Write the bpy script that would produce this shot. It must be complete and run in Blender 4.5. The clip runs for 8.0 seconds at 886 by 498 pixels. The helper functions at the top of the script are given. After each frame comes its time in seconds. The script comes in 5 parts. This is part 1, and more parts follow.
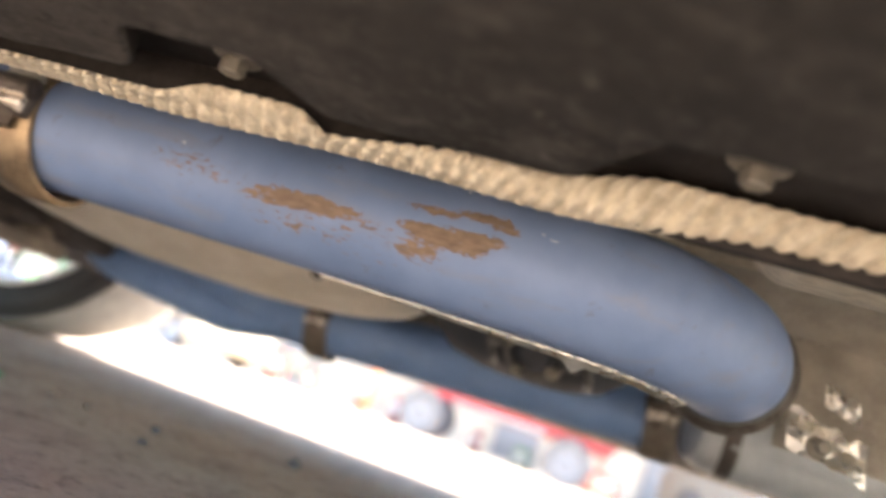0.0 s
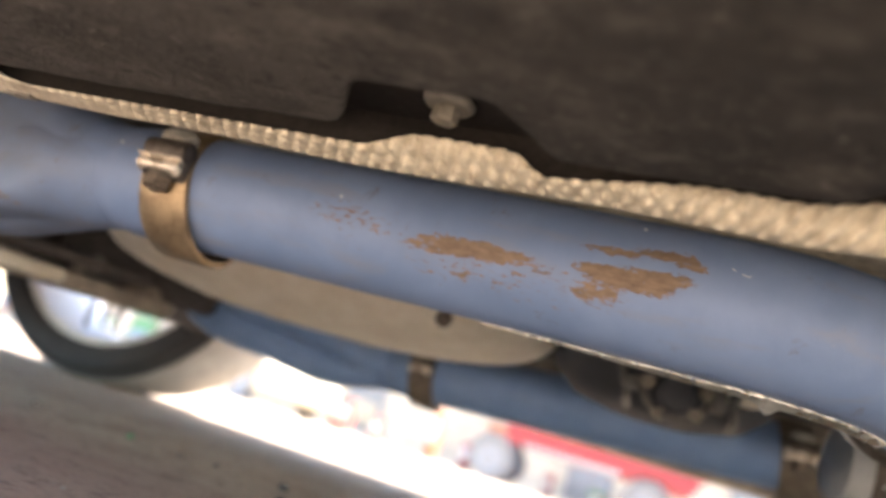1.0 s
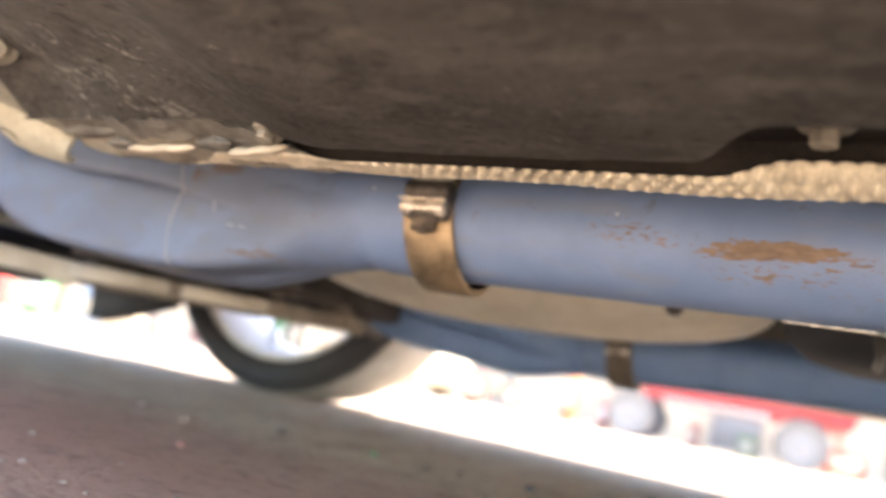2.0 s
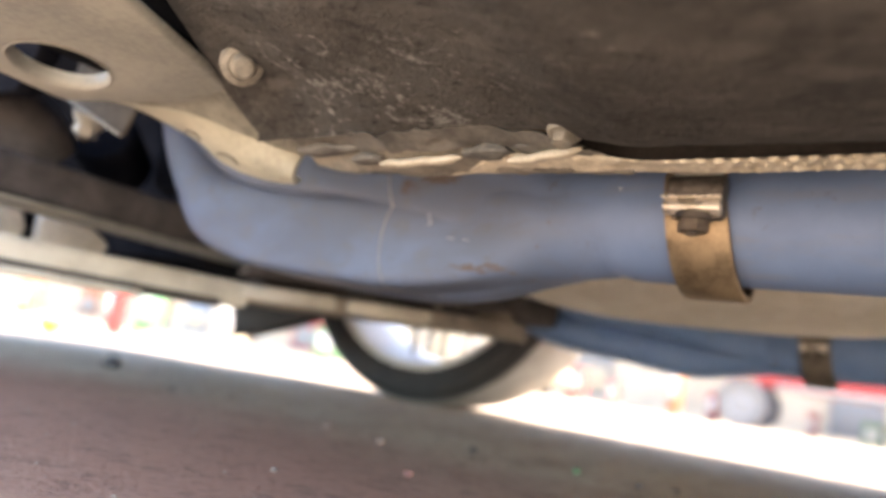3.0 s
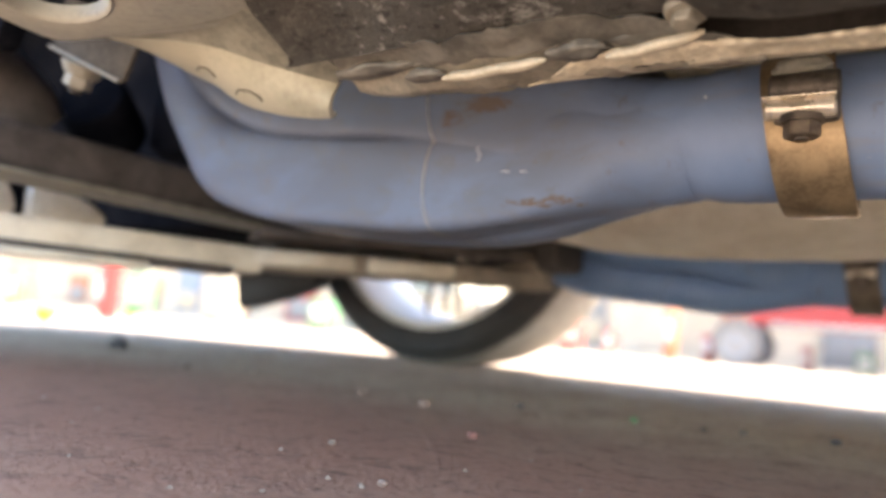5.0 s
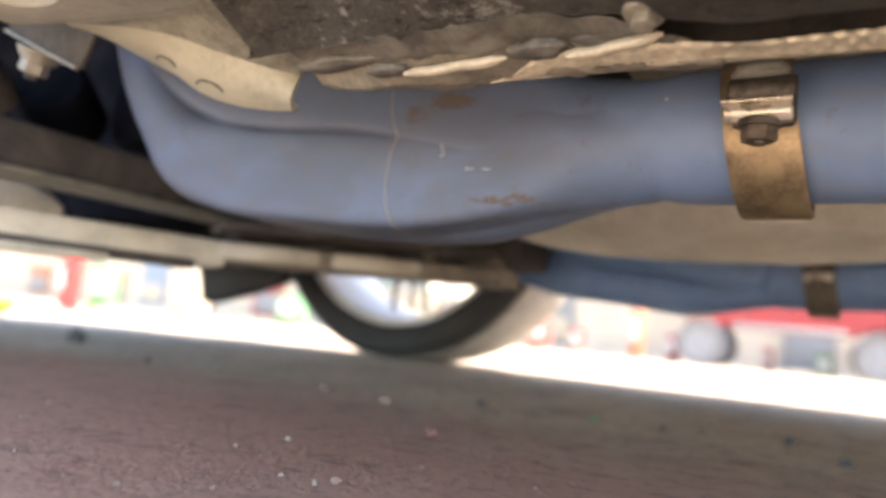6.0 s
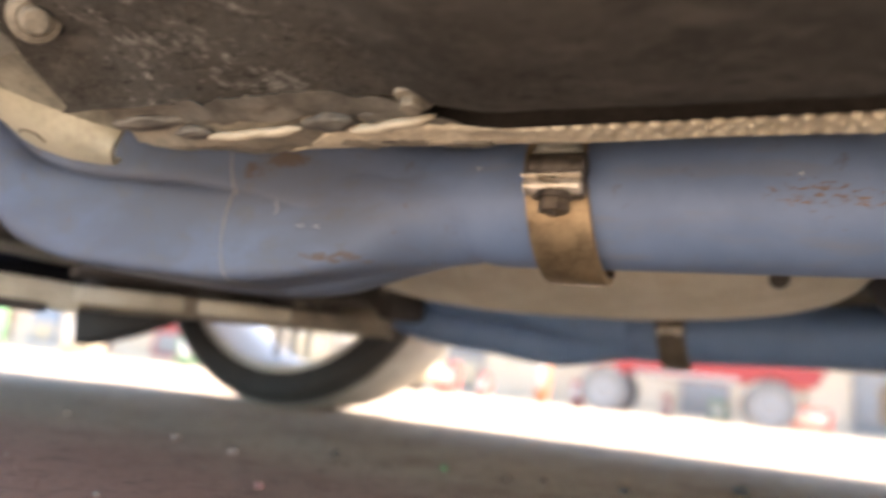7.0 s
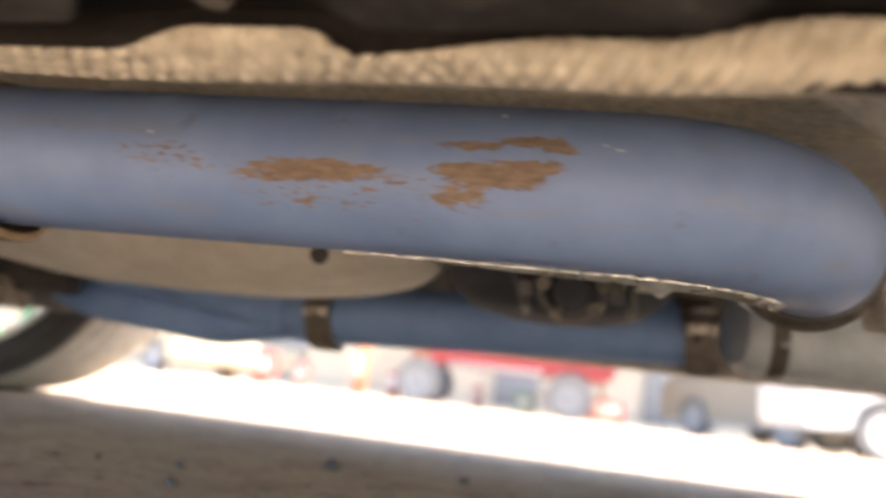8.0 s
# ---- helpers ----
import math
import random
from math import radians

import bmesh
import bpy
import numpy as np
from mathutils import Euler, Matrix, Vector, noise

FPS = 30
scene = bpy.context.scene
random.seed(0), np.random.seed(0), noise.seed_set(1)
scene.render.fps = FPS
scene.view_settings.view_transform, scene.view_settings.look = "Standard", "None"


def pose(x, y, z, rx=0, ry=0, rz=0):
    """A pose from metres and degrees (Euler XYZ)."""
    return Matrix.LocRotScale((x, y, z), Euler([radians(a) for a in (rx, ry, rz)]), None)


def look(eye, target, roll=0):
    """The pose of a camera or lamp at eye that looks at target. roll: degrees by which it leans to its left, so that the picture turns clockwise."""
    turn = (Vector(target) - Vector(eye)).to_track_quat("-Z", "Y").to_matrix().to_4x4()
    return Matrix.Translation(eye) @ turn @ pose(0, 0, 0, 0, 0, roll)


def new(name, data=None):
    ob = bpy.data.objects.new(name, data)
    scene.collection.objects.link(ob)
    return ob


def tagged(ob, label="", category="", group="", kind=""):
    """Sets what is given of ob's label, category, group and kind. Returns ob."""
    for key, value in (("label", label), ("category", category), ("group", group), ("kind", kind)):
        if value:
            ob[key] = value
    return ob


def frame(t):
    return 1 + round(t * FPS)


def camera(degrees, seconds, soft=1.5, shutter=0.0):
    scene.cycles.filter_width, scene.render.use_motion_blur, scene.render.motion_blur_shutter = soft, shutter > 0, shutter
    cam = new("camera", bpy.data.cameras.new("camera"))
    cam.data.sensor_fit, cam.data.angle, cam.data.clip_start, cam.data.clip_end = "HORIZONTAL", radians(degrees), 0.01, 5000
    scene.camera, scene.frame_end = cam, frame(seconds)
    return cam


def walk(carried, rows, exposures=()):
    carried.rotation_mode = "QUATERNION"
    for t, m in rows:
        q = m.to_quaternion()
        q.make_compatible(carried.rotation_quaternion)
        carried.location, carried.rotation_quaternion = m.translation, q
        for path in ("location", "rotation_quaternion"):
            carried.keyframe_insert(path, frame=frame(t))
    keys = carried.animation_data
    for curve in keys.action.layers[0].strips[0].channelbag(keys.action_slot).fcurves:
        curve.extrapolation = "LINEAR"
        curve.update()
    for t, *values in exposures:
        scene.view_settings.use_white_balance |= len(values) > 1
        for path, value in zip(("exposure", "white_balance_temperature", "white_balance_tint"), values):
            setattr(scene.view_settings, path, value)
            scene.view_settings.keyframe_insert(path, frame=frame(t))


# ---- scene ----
cam = camera(61.8, 8.0, soft=3.1, shutter=0.2)
cam.data.dof.use_dof = True
cam.data.dof.focus_distance = 0.345
cam.data.dof.aperture_fstop = 4.5
PATH = [
    (0, (0.1518, 0.2286, 0.0994), (-0.356, 2.111, 0.545), 19.75),
    (0.5, (0.1100, 0.2194, 0.0924), (-0.519, 2.061, 0.551), 18.80),
    (0.8, (0.0965, 0.2249, 0.0906), (-0.566, 2.050, 0.575), 18.76),
    (1, (0.0888, 0.2262, 0.0838), (-0.586, 2.041, 0.587), 18.00),
    (1.2, (0.0663, 0.2140, 0.0848), (-0.625, 2.020, 0.595), 17.16),
    (1.5, (0.0390, 0.2108, 0.0848), (-0.696, 2.007, 0.566), 14.90),
    (1.8, (0.0068, 0.1976, 0.0861), (-0.821, 1.972, 0.493), 12.35),
    (2, (-0.0104, 0.1794, 0.0876), (-0.930, 1.920, 0.444), 11.25),
    (2.2, (-0.0426, 0.1564, 0.0927), (-1.012, 1.878, 0.404), 9.75),
    (3.3, (-0.1585, 0.1679, 0.0727), (-1.302, 1.775, 0.404), 9.20),
    (3.5, (-0.1830, 0.1660, 0.0650), (-1.334, 1.762, 0.421), 9.20),
    (4, (-0.1980, 0.1750, 0.0680), (-1.378, 1.752, 0.414), 6.60),
    (4.5, (-0.1990, 0.1920, 0.0730), (-1.327, 1.826, 0.310), 4.90),
    (5.8, (-0.1921, 0.1919, 0.0711), (-1.225, 1.891, 0.279), 5.17),
    (6, (-0.1930, 0.1960, 0.0730), (-1.208, 1.905, 0.287), 5.40),
    (6.5, (-0.1880, 0.1970, 0.0750), (-1.146, 1.936, 0.321), 5.70),
    (6.8, (-0.1760, 0.1998, 0.0812), (-1.070, 1.965, 0.377), 5.80),
    (7, (-0.1360, 0.2050, 0.0850), (-0.949, 1.999, 0.436), 6.00),
    (7.2, (-0.0850, 0.2242, 0.0974), (-0.822, 2.045, 0.479), 6.38),
    (7.3, (-0.0660, 0.2258, 0.0966), (-0.770, 2.056, 0.498), 6.42),
    (7.4, (-0.0530, 0.2284, 0.1028), (-0.719, 2.073, 0.505), 7.06),
    (7.5, (-0.0370, 0.2290, 0.0990), (-0.661, 2.085, 0.515), 6.50),
    (7.6, (-0.0140, 0.2382, 0.0870), (-0.602, 2.106, 0.502), 7.14),
    (7.7, (0.0060, 0.2464, 0.0820), (-0.532, 2.127, 0.507), 6.58),
    (7.8, (0.0310, 0.2606, 0.0850), (-0.462, 2.155, 0.503), 6.72),
    (8, (0.0980, 0.2840, 0.0960), (-0.299, 2.210, 0.472), 6.80),
]
walk(cam, [(t, look(eye, target, roll)) for t, eye, target, roll in PATH], exposures=[(0.0, 3.38, 6150, 11), (0.5, 3.30, 6200, 11), (1.0, 3.27, 6250, 11), (1.5, 3.54, 6350, 11), (2.2, 3.4, 6450, 12), (3.5, 3.14, 6450, 12), (4.5, 3.12, 6450, 11), (6.5, 3.0, 6450, 11), (7.5, 2.95, 6650, 12), (8.0, 3.02, 6550, 12)])

# ---- light ----
SUN_EL, SUN_AZ = radians(52), radians(2)      # azimuth from +x towards +y
world = bpy.data.worlds.new("sky")
scene.world = world
world.use_nodes = True
wn = world.node_tree
sky = wn.nodes.new("ShaderNodeTexSky")
sky.sky_type = "NISHITA"
sky.sun_disc = False
sky.sun_elevation = SUN_EL
sky.sun_rotation = radians(90) - SUN_AZ
sky.dust_density = 1.5
wn.links.new(sky.outputs[0], wn.nodes["Background"].inputs[0])
wn.nodes["Background"].inputs[1].default_value = 0.15
sun_dir = Vector((math.cos(SUN_EL) * math.cos(SUN_AZ), math.cos(SUN_EL) * math.sin(SUN_AZ), math.sin(SUN_EL)))
sun_data = bpy.data.lights.new("sun", "SUN")
sun_data.energy, sun_data.angle, sun_data.color = 3.8, radians(0.53), (1.0, 0.95, 0.86)
sun = new("sun", sun_data)
sun.matrix_world = look(sun_dir * 30, (0, 0, 0))


# ---- materials ----
class Nodes:
    """A small builder for node materials."""

    def __init__(self, name):
        self.mat = bpy.data.materials.new(name)
        self.mat.use_nodes = True
        self.tree = self.mat.node_tree
        self.bsdf = self.tree.nodes["Principled BSDF"]
        self.pos = self.tree.nodes.new("ShaderNodeNewGeometry").outputs["Position"]

    def link(self, a, b):
        if hasattr(a, "is_output"):
            self.tree.links.new(a, b)
        else:
            b.default_value = a

    def noise(self, scale, detail=4.0, rough=0.55, stretch=(1, 1, 1), distort=0.0):
        m = self.tree.nodes.new("ShaderNodeMapping")
        m.inputs["Scale"].default_value = stretch
        self.link(self.pos, m.inputs["Vector"])
        n = self.tree.nodes.new("ShaderNodeTexNoise")
        self.link(m.outputs[0], n.inputs["Vector"])
        n.inputs["Scale"].default_value, n.inputs["Detail"].default_value = scale, detail
        n.inputs["Roughness"].default_value, n.inputs["Distortion"].default_value = rough, distort
        return n.outputs["Fac"]

    def ramp(self, fac, lo, hi, a=0.0, b=1.0):
        r = self.tree.nodes.new("ShaderNodeMapRange")
        r.interpolation_type = "SMOOTHSTEP"
        self.link(fac, r.inputs["Value"])
        for k, v in (("From Min", lo), ("From Max", hi), ("To Min", a), ("To Max", b)):
            r.inputs[k].default_value = v
        return r.outputs[0]

    def math(self, op, a, b=0.0, clamp=False):
        n = self.tree.nodes.new("ShaderNodeMath")
        n.operation, n.use_clamp = op, clamp
        self.link(a, n.inputs[0])
        self.link(b, n.inputs[1])
        return n.outputs[0]

    def mix(self, fac, a, b):
        n = self.tree.nodes.new("ShaderNodeMix")
        n.data_type = "RGBA"
        self.link(fac, n.inputs[0])
        for v, k in ((a, 6), (b, 7)):
            self.link((*v, 1.0) if isinstance(v, tuple) else v, n.inputs[k])
        return n.outputs[2]

    def axis(self, k):
        n = self.tree.nodes.new("ShaderNodeSeparateXYZ")
        self.link(self.pos, n.inputs[0])
        return n.outputs[k]

    def blob(self, centre, size, warp=0.0):
        """1 in the middle of an ellipsoid, 0 at its rim; warp frays the rim."""
        m = self.tree.nodes.new("ShaderNodeMapping")
        m.vector_type = "POINT"
        m.inputs["Location"].default_value = [-c / s for c, s in zip(centre, size)]
        m.inputs["Scale"].default_value = [1 / s for s in size]
        at = self.pos
        if warp:
            t = self.tree.nodes.new("ShaderNodeTexNoise")
            self.link(self.pos, t.inputs["Vector"])
            t.inputs["Scale"].default_value, t.inputs["Detail"].default_value, t.inputs["Roughness"].default_value = 75, 6, 0.7
            for op, v in (("SUBTRACT", (0.5, 0.5, 0.5)), ("MULTIPLY", (warp * 2.4, warp, warp)), ("ADD", None)):
                k = self.tree.nodes.new("ShaderNodeVectorMath")
                k.operation = op
                self.link(t.outputs["Color"] if op == "SUBTRACT" else shifted, k.inputs[0])
                self.link(self.pos if v is None else v, k.inputs[1])
                shifted = k.outputs[0]
            at = shifted
        self.link(at, m.inputs["Vector"])
        n = self.tree.nodes.new("ShaderNodeVectorMath")
        n.operation = "LENGTH"
        self.link(m.outputs[0], n.inputs[0])
        return self.math("SUBTRACT", 1.0, n.outputs["Value"], True)

    def done(self, colour, rough=0.6, metal=0.0, bump=None, depth=0.001, spec=0.5):
        b = self.bsdf
        self.link((*colour, 1.0) if isinstance(colour, tuple) else colour, b.inputs["Base Color"])
        self.link(rough, b.inputs["Roughness"])
        self.link(metal, b.inputs["Metallic"])
        b.inputs["Specular IOR Level"].default_value = spec
        if bump is not None:
            n = self.tree.nodes.new("ShaderNodeBump")
            n.inputs["Strength"].default_value, n.inputs["Distance"].default_value = 1.0, depth
            self.link(bump, n.inputs["Height"])
            self.link(n.outputs[0], b.inputs["Normal"])
        return self.mat


def plain(name, a, b, scale=40.0, rough=0.6, metal=0.0, depth=0.0006, fine=400.0, lo=0.35, hi=0.65, spec=0.5):
    """A worn surface: two colours mixed by a broad and a fine noise."""
    n = Nodes(name)
    broad, grain = n.noise(scale, 5.0, 0.6), n.noise(fine, 3.0)
    fac = n.math("ADD", n.math("MULTIPLY", broad, 0.7), n.math("MULTIPLY", grain, 0.3))
    r = n.ramp(broad, 0.3, 0.7, max(rough - 0.12, 0.05), min(rough + 0.12, 1.0))
    return n.done(n.mix(n.ramp(fac, lo, hi), a, b), r, metal, fac, depth, spec)


def make_blue(name, rust, dusty=1.0, low=(0.163, 0.237, 0.408), high=(0.202, 0.283, 0.466)):
    """Blue heat-proof paint, chalky and stained, flaked off to rust where rust lists patches."""
    n = Nodes(name)
    broad, grain, streak = n.noise(22, 5, 0.6), n.noise(500, 3), n.noise(60, 4, 0.6, (0.25, 1, 1))
    blue = n.mix(n.ramp(broad, 0.3, 0.7), low, high)
    blue = n.mix(n.ramp(streak, 0.52, 0.75, 0.0, 0.15 + 0.40 * dusty), blue, (0.225, 0.25, 0.31))
    blue = n.mix(n.ramp(n.noise(35, 6, 0.7, (1, 1, 1), 0.4), 0.62, 0.72, 0.0, 0.7), blue, (0.15, 0.135, 0.13))
    front = n.ramp(n.math("MULTIPLY", n.axis(0), -1.0), 0.27, 0.42)
    # greyish dust, its colour lowered further to dim the overlit front
    dust_shade = n.math("MULTIPLY", front, n.ramp(n.noise(17, 4, 0.6, (0.6, 1, 1), 0.3), 0.28, 0.62, 0.38 * dusty, 0.82 * dusty))
    blue = n.mix(dust_shade, blue, (0.100, 0.114, 0.147))
    # front bends darkened in the colour, for shade that no part casts
    bend_shade = n.ramp(n.math("ADD", n.math("MULTIPLY", n.axis(0), -1.0), n.math("MULTIPLY", broad, 0.12)), 0.50, 0.68, 0.0, 0.5 * dusty)
    blue = n.mix(bend_shade, blue, (0.085, 0.105, 0.150))
    smudge = n.math("MULTIPLY", front, n.ramp(n.noise(64, 6, 0.7, (0.7, 1, 1), 0.5), 0.48, 0.66, 0.0, 0.45 * dusty))
    blue = n.mix(smudge, blue, (0.128, 0.130, 0.135))
    blue = n.mix(n.ramp(n.noise(130, 6, 0.75), 0.66, 0.74, 0.0, 0.5), blue, (0.30, 0.34, 0.44))
    blue = n.mix(n.math("MULTIPLY", n.ramp(n.noise(70, 5, 0.7, (1, 1, 1), 0.3), 0.63, 0.70, 0.0, 0.8), n.ramp(front, 0, 1, 0.35, 1.0)), blue, (0.14, 0.115, 0.105))
    height = n.math("MULTIPLY", grain, 0.08)
    rough = n.ramp(broad, 0.3, 0.7, 0.48, 0.6)
    if rust:
        area = 0.0
        for centre, size, gain in rust:
            area = n.math("MAXIMUM", area, n.math("MULTIPLY", n.ramp(n.blob(centre, size, 0.010), 0.0, 0.8), gain))
        fine, coarse = n.noise(430, 5, 0.65, (0.42, 1, 1)), n.noise(120, 6, 0.7, (0.3, 1, 1), 0.4)
        flakes = n.math("ADD", n.math("MULTIPLY", fine, 0.62), n.math("MULTIPLY", coarse, 0.38))
        bare = n.ramp(n.math("ADD", flakes, n.math("MULTIPLY", area, 0.36)), 0.65, 0.755)
        tone = n.mix(n.ramp(n.noise(330, 6, 0.75, (0.3, 1, 1)), 0.3, 0.7), (0.150, 0.107, 0.077), (0.262, 0.193, 0.138))
        tone = n.mix(n.math("MULTIPLY", front, 0.85), tone, (0.105, 0.082, 0.068))
        blue = n.mix(bare, blue, tone)
        height = n.math("SUBTRACT", height, n.math("MULTIPLY", bare, 0.10))
        rough = n.math("ADD", rough, n.math("MULTIPLY", bare, 0.25))
    return n.done(blue, rough, 0.0, height, 0.0012, 0.45)


RUST = [((-0.034, 0.604, 0.1915), (0.052, 0.06, 0.0088), 1.0), ((-0.062, 0.605, 0.1885), (0.034, 0.06, 0.0062), 0.62), ((0.010, 0.604, 0.1900), (0.026, 0.06, 0.0040), 0.5),
        ((0.050, 0.603, 0.1940), (0.044, 0.06, 0.0110), 1.05), ((0.037, 0.606, 0.1845), (0.024, 0.06, 0.0090), 0.8), ((0.070, 0.603, 0.1985), (0.022, 0.06, 0.0060), 0.95),
        ((0.066, 0.604, 0.2112), (0.028, 0.06, 0.0056), 1.0), ((0.079, 0.604, 0.2080), (0.014, 0.06, 0.0040), 0.9), ((0.040, 0.603, 0.2075), (0.026, 0.06, 0.0042), 0.85),
        ((-0.020, 0.607, 0.1790), (0.110, 0.06, 0.0150), 0.42), ((-0.112, 0.604, 0.1960), (0.060, 0.06, 0.0180), 0.45),
        ((-0.437, 0.61, 0.222), (0.034, 0.07, 0.011), 0.85), ((-0.466, 0.61, 0.214), (0.018, 0.07, 0.016), 0.7), ((-0.395, 0.61, 0.1565), (0.06, 0.06, 0.007), 0.6)]
M_BLUE = make_blue("blue_exhaust_paint", RUST)
# the same paint, made bluer and brighter to offset the weak light on it
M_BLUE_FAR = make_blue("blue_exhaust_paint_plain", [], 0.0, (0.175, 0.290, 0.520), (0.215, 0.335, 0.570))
M_WELD = plain("weld_bead", (0.26, 0.25, 0.25), (0.38, 0.37, 0.35), 300, 0.5, 0.3)
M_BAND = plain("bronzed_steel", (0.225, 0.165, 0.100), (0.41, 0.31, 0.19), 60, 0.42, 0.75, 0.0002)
M_STEEL = plain("dull_steel", (0.48, 0.43, 0.34), (0.70, 0.64, 0.53), 90, 0.42, 0.45, 0.0003)
M_SADDLE = plain("bright_saddle_steel", (0.62, 0.56, 0.46), (0.84, 0.79, 0.70), 110, 0.30, 0.6, 0.0003)
M_DARKSTEEL = plain("dark_oxidised_steel", (0.06, 0.052, 0.045), (0.16, 0.14, 0.12), 120, 0.5, 0.5, 0.0004)
# darker copy of the bronzed band; the far clamps' shade is in this colour
M_BAND_DULL = plain("shaded_band", (0.105, 0.090, 0.070), (0.21, 0.178, 0.138), 60, 0.6, 0.25, 0.0003)
M_SHIELD = plain("tan_shield", (0.150, 0.136, 0.112), (0.30, 0.27, 0.215), 45, 0.6, 0.1, 0.0012, 300)
# folded lips, brighter than the sheet they edge
M_LIP = plain("bright_tan_lip", (0.36, 0.315, 0.235), (0.54, 0.485, 0.375), 70, 0.5, 0.25, 0.0006)
M_BULGE = plain("grey_pressed_metal", (0.052, 0.054, 0.050), (0.128, 0.127, 0.118), 60, 0.55, 0.2, 0.0008)
# upper ledge, darker and greyer than the edge below it
M_LEDGE = plain("grey_pressed_ledge", (0.072, 0.068, 0.060), (0.165, 0.154, 0.133), 50, 0.6, 0.1, 0.0010, 300)
M_BOLT = plain("dusty_bolt", (0.17, 0.155, 0.125), (0.28, 0.255, 0.21), 150, 0.55, 0.25, 0.0003)
M_FOIL = plain("crumpled_aluminium", (0.55, 0.53, 0.48), (0.8, 0.78, 0.72), 70, 0.28, 0.9, 0.002)
M_MATTING = plain("woven_glass_cloth", (0.42, 0.37, 0.275), (0.66, 0.60, 0.465), 130, 0.85, 0.0, 0.0008, 900)
M_BEIGE = plain("beige_steel_paint", (0.160, 0.161, 0.148), (0.315, 0.309, 0.265), 11, 0.5, 0.0, 0.0005, 250, 0.28, 0.60)
M_BEIGE_DIRTY = plain("dusty_steel", (0.15, 0.128, 0.105), (0.33, 0.29, 0.23), 22, 0.7, 0.0, 0.001, 250)
M_TAB = plain("yellowed_cream_paint", (0.27, 0.258, 0.20), (0.43, 0.41, 0.32), 16, 0.45, 0.0, 0.0005, 250, 0.3, 0.6)
M_FOLD = plain("grimy_beige_paint", (0.105, 0.102, 0.085), (0.27, 0.262, 0.215), 40, 0.6, 0.0, 0.0006, 250, 0.3, 0.62)
M_BRACKET = plain("dull_grey_bracket", (0.040, 0.036, 0.031), (0.085, 0.076, 0.066), 40, 0.85, 0.0, 0.0006, spec=0.15)
M_CUP = plain("dusty_black_rubber", (0.030, 0.034, 0.042), (0.062, 0.067, 0.076), 30, 0.8, 0.0, 0.001)
M_ALLOY_DUSTY = plain("dusty_cast_alloy", (0.78, 0.705, 0.565), (0.94, 0.885, 0.76), 26, 0.65, 0.1, 0.001, 300)
M_CREAM = plain("cream_steel_paint", (0.40, 0.365, 0.29), (0.66, 0.62, 0.51), 18, 0.55, 0.0, 0.0008, 260, 0.3, 0.6)
M_BLOCK = plain("pale_cream_paint", (0.52, 0.48, 0.39), (0.78, 0.74, 0.63), 30, 0.55, 0.0, 0.0008, 260, 0.3, 0.6)
M_BROWN = plain("grimy_brown_steel", (0.052, 0.046, 0.043), (0.108, 0.096, 0.088), 25, 0.8, 0.0, 0.001, 300, spec=0.2)
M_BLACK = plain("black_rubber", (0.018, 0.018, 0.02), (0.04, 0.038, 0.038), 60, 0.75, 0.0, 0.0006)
M_TYRE = plain("dusty_tyre_rubber", (0.028, 0.027, 0.028), (0.055, 0.052, 0.05), 30, 0.8, 0.0, 0.0006)
# worn rubber, lightened in the colour for bounce off sunlit ground
M_TREAD = plain("worn_lit_tread", (0.24, 0.225, 0.20), (0.36, 0.34, 0.305), 40, 0.9, 0.0, 0.001)
M_RIM = plain("dusty_silver_rim", (0.78, 0.75, 0.69), (0.87, 0.84, 0.78), 30, 0.55, 0.1, 0.0002)
# near black, for engine parts and for blocks that stand in for dark voids
M_ENGINE_VOID = plain("engine_and_void_black", (0.004, 0.005, 0.008), (0.014, 0.014, 0.017), 25, 0.9, 0.0, 0.002, spec=0.02)
M_GREYSHIELD = plain("grey_heat_shield", (0.44, 0.48, 0.50), (0.60, 0.63, 0.64), 30, 0.55, 0.25, 0.0006)
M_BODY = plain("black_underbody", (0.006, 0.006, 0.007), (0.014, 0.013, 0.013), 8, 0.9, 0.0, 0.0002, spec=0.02)


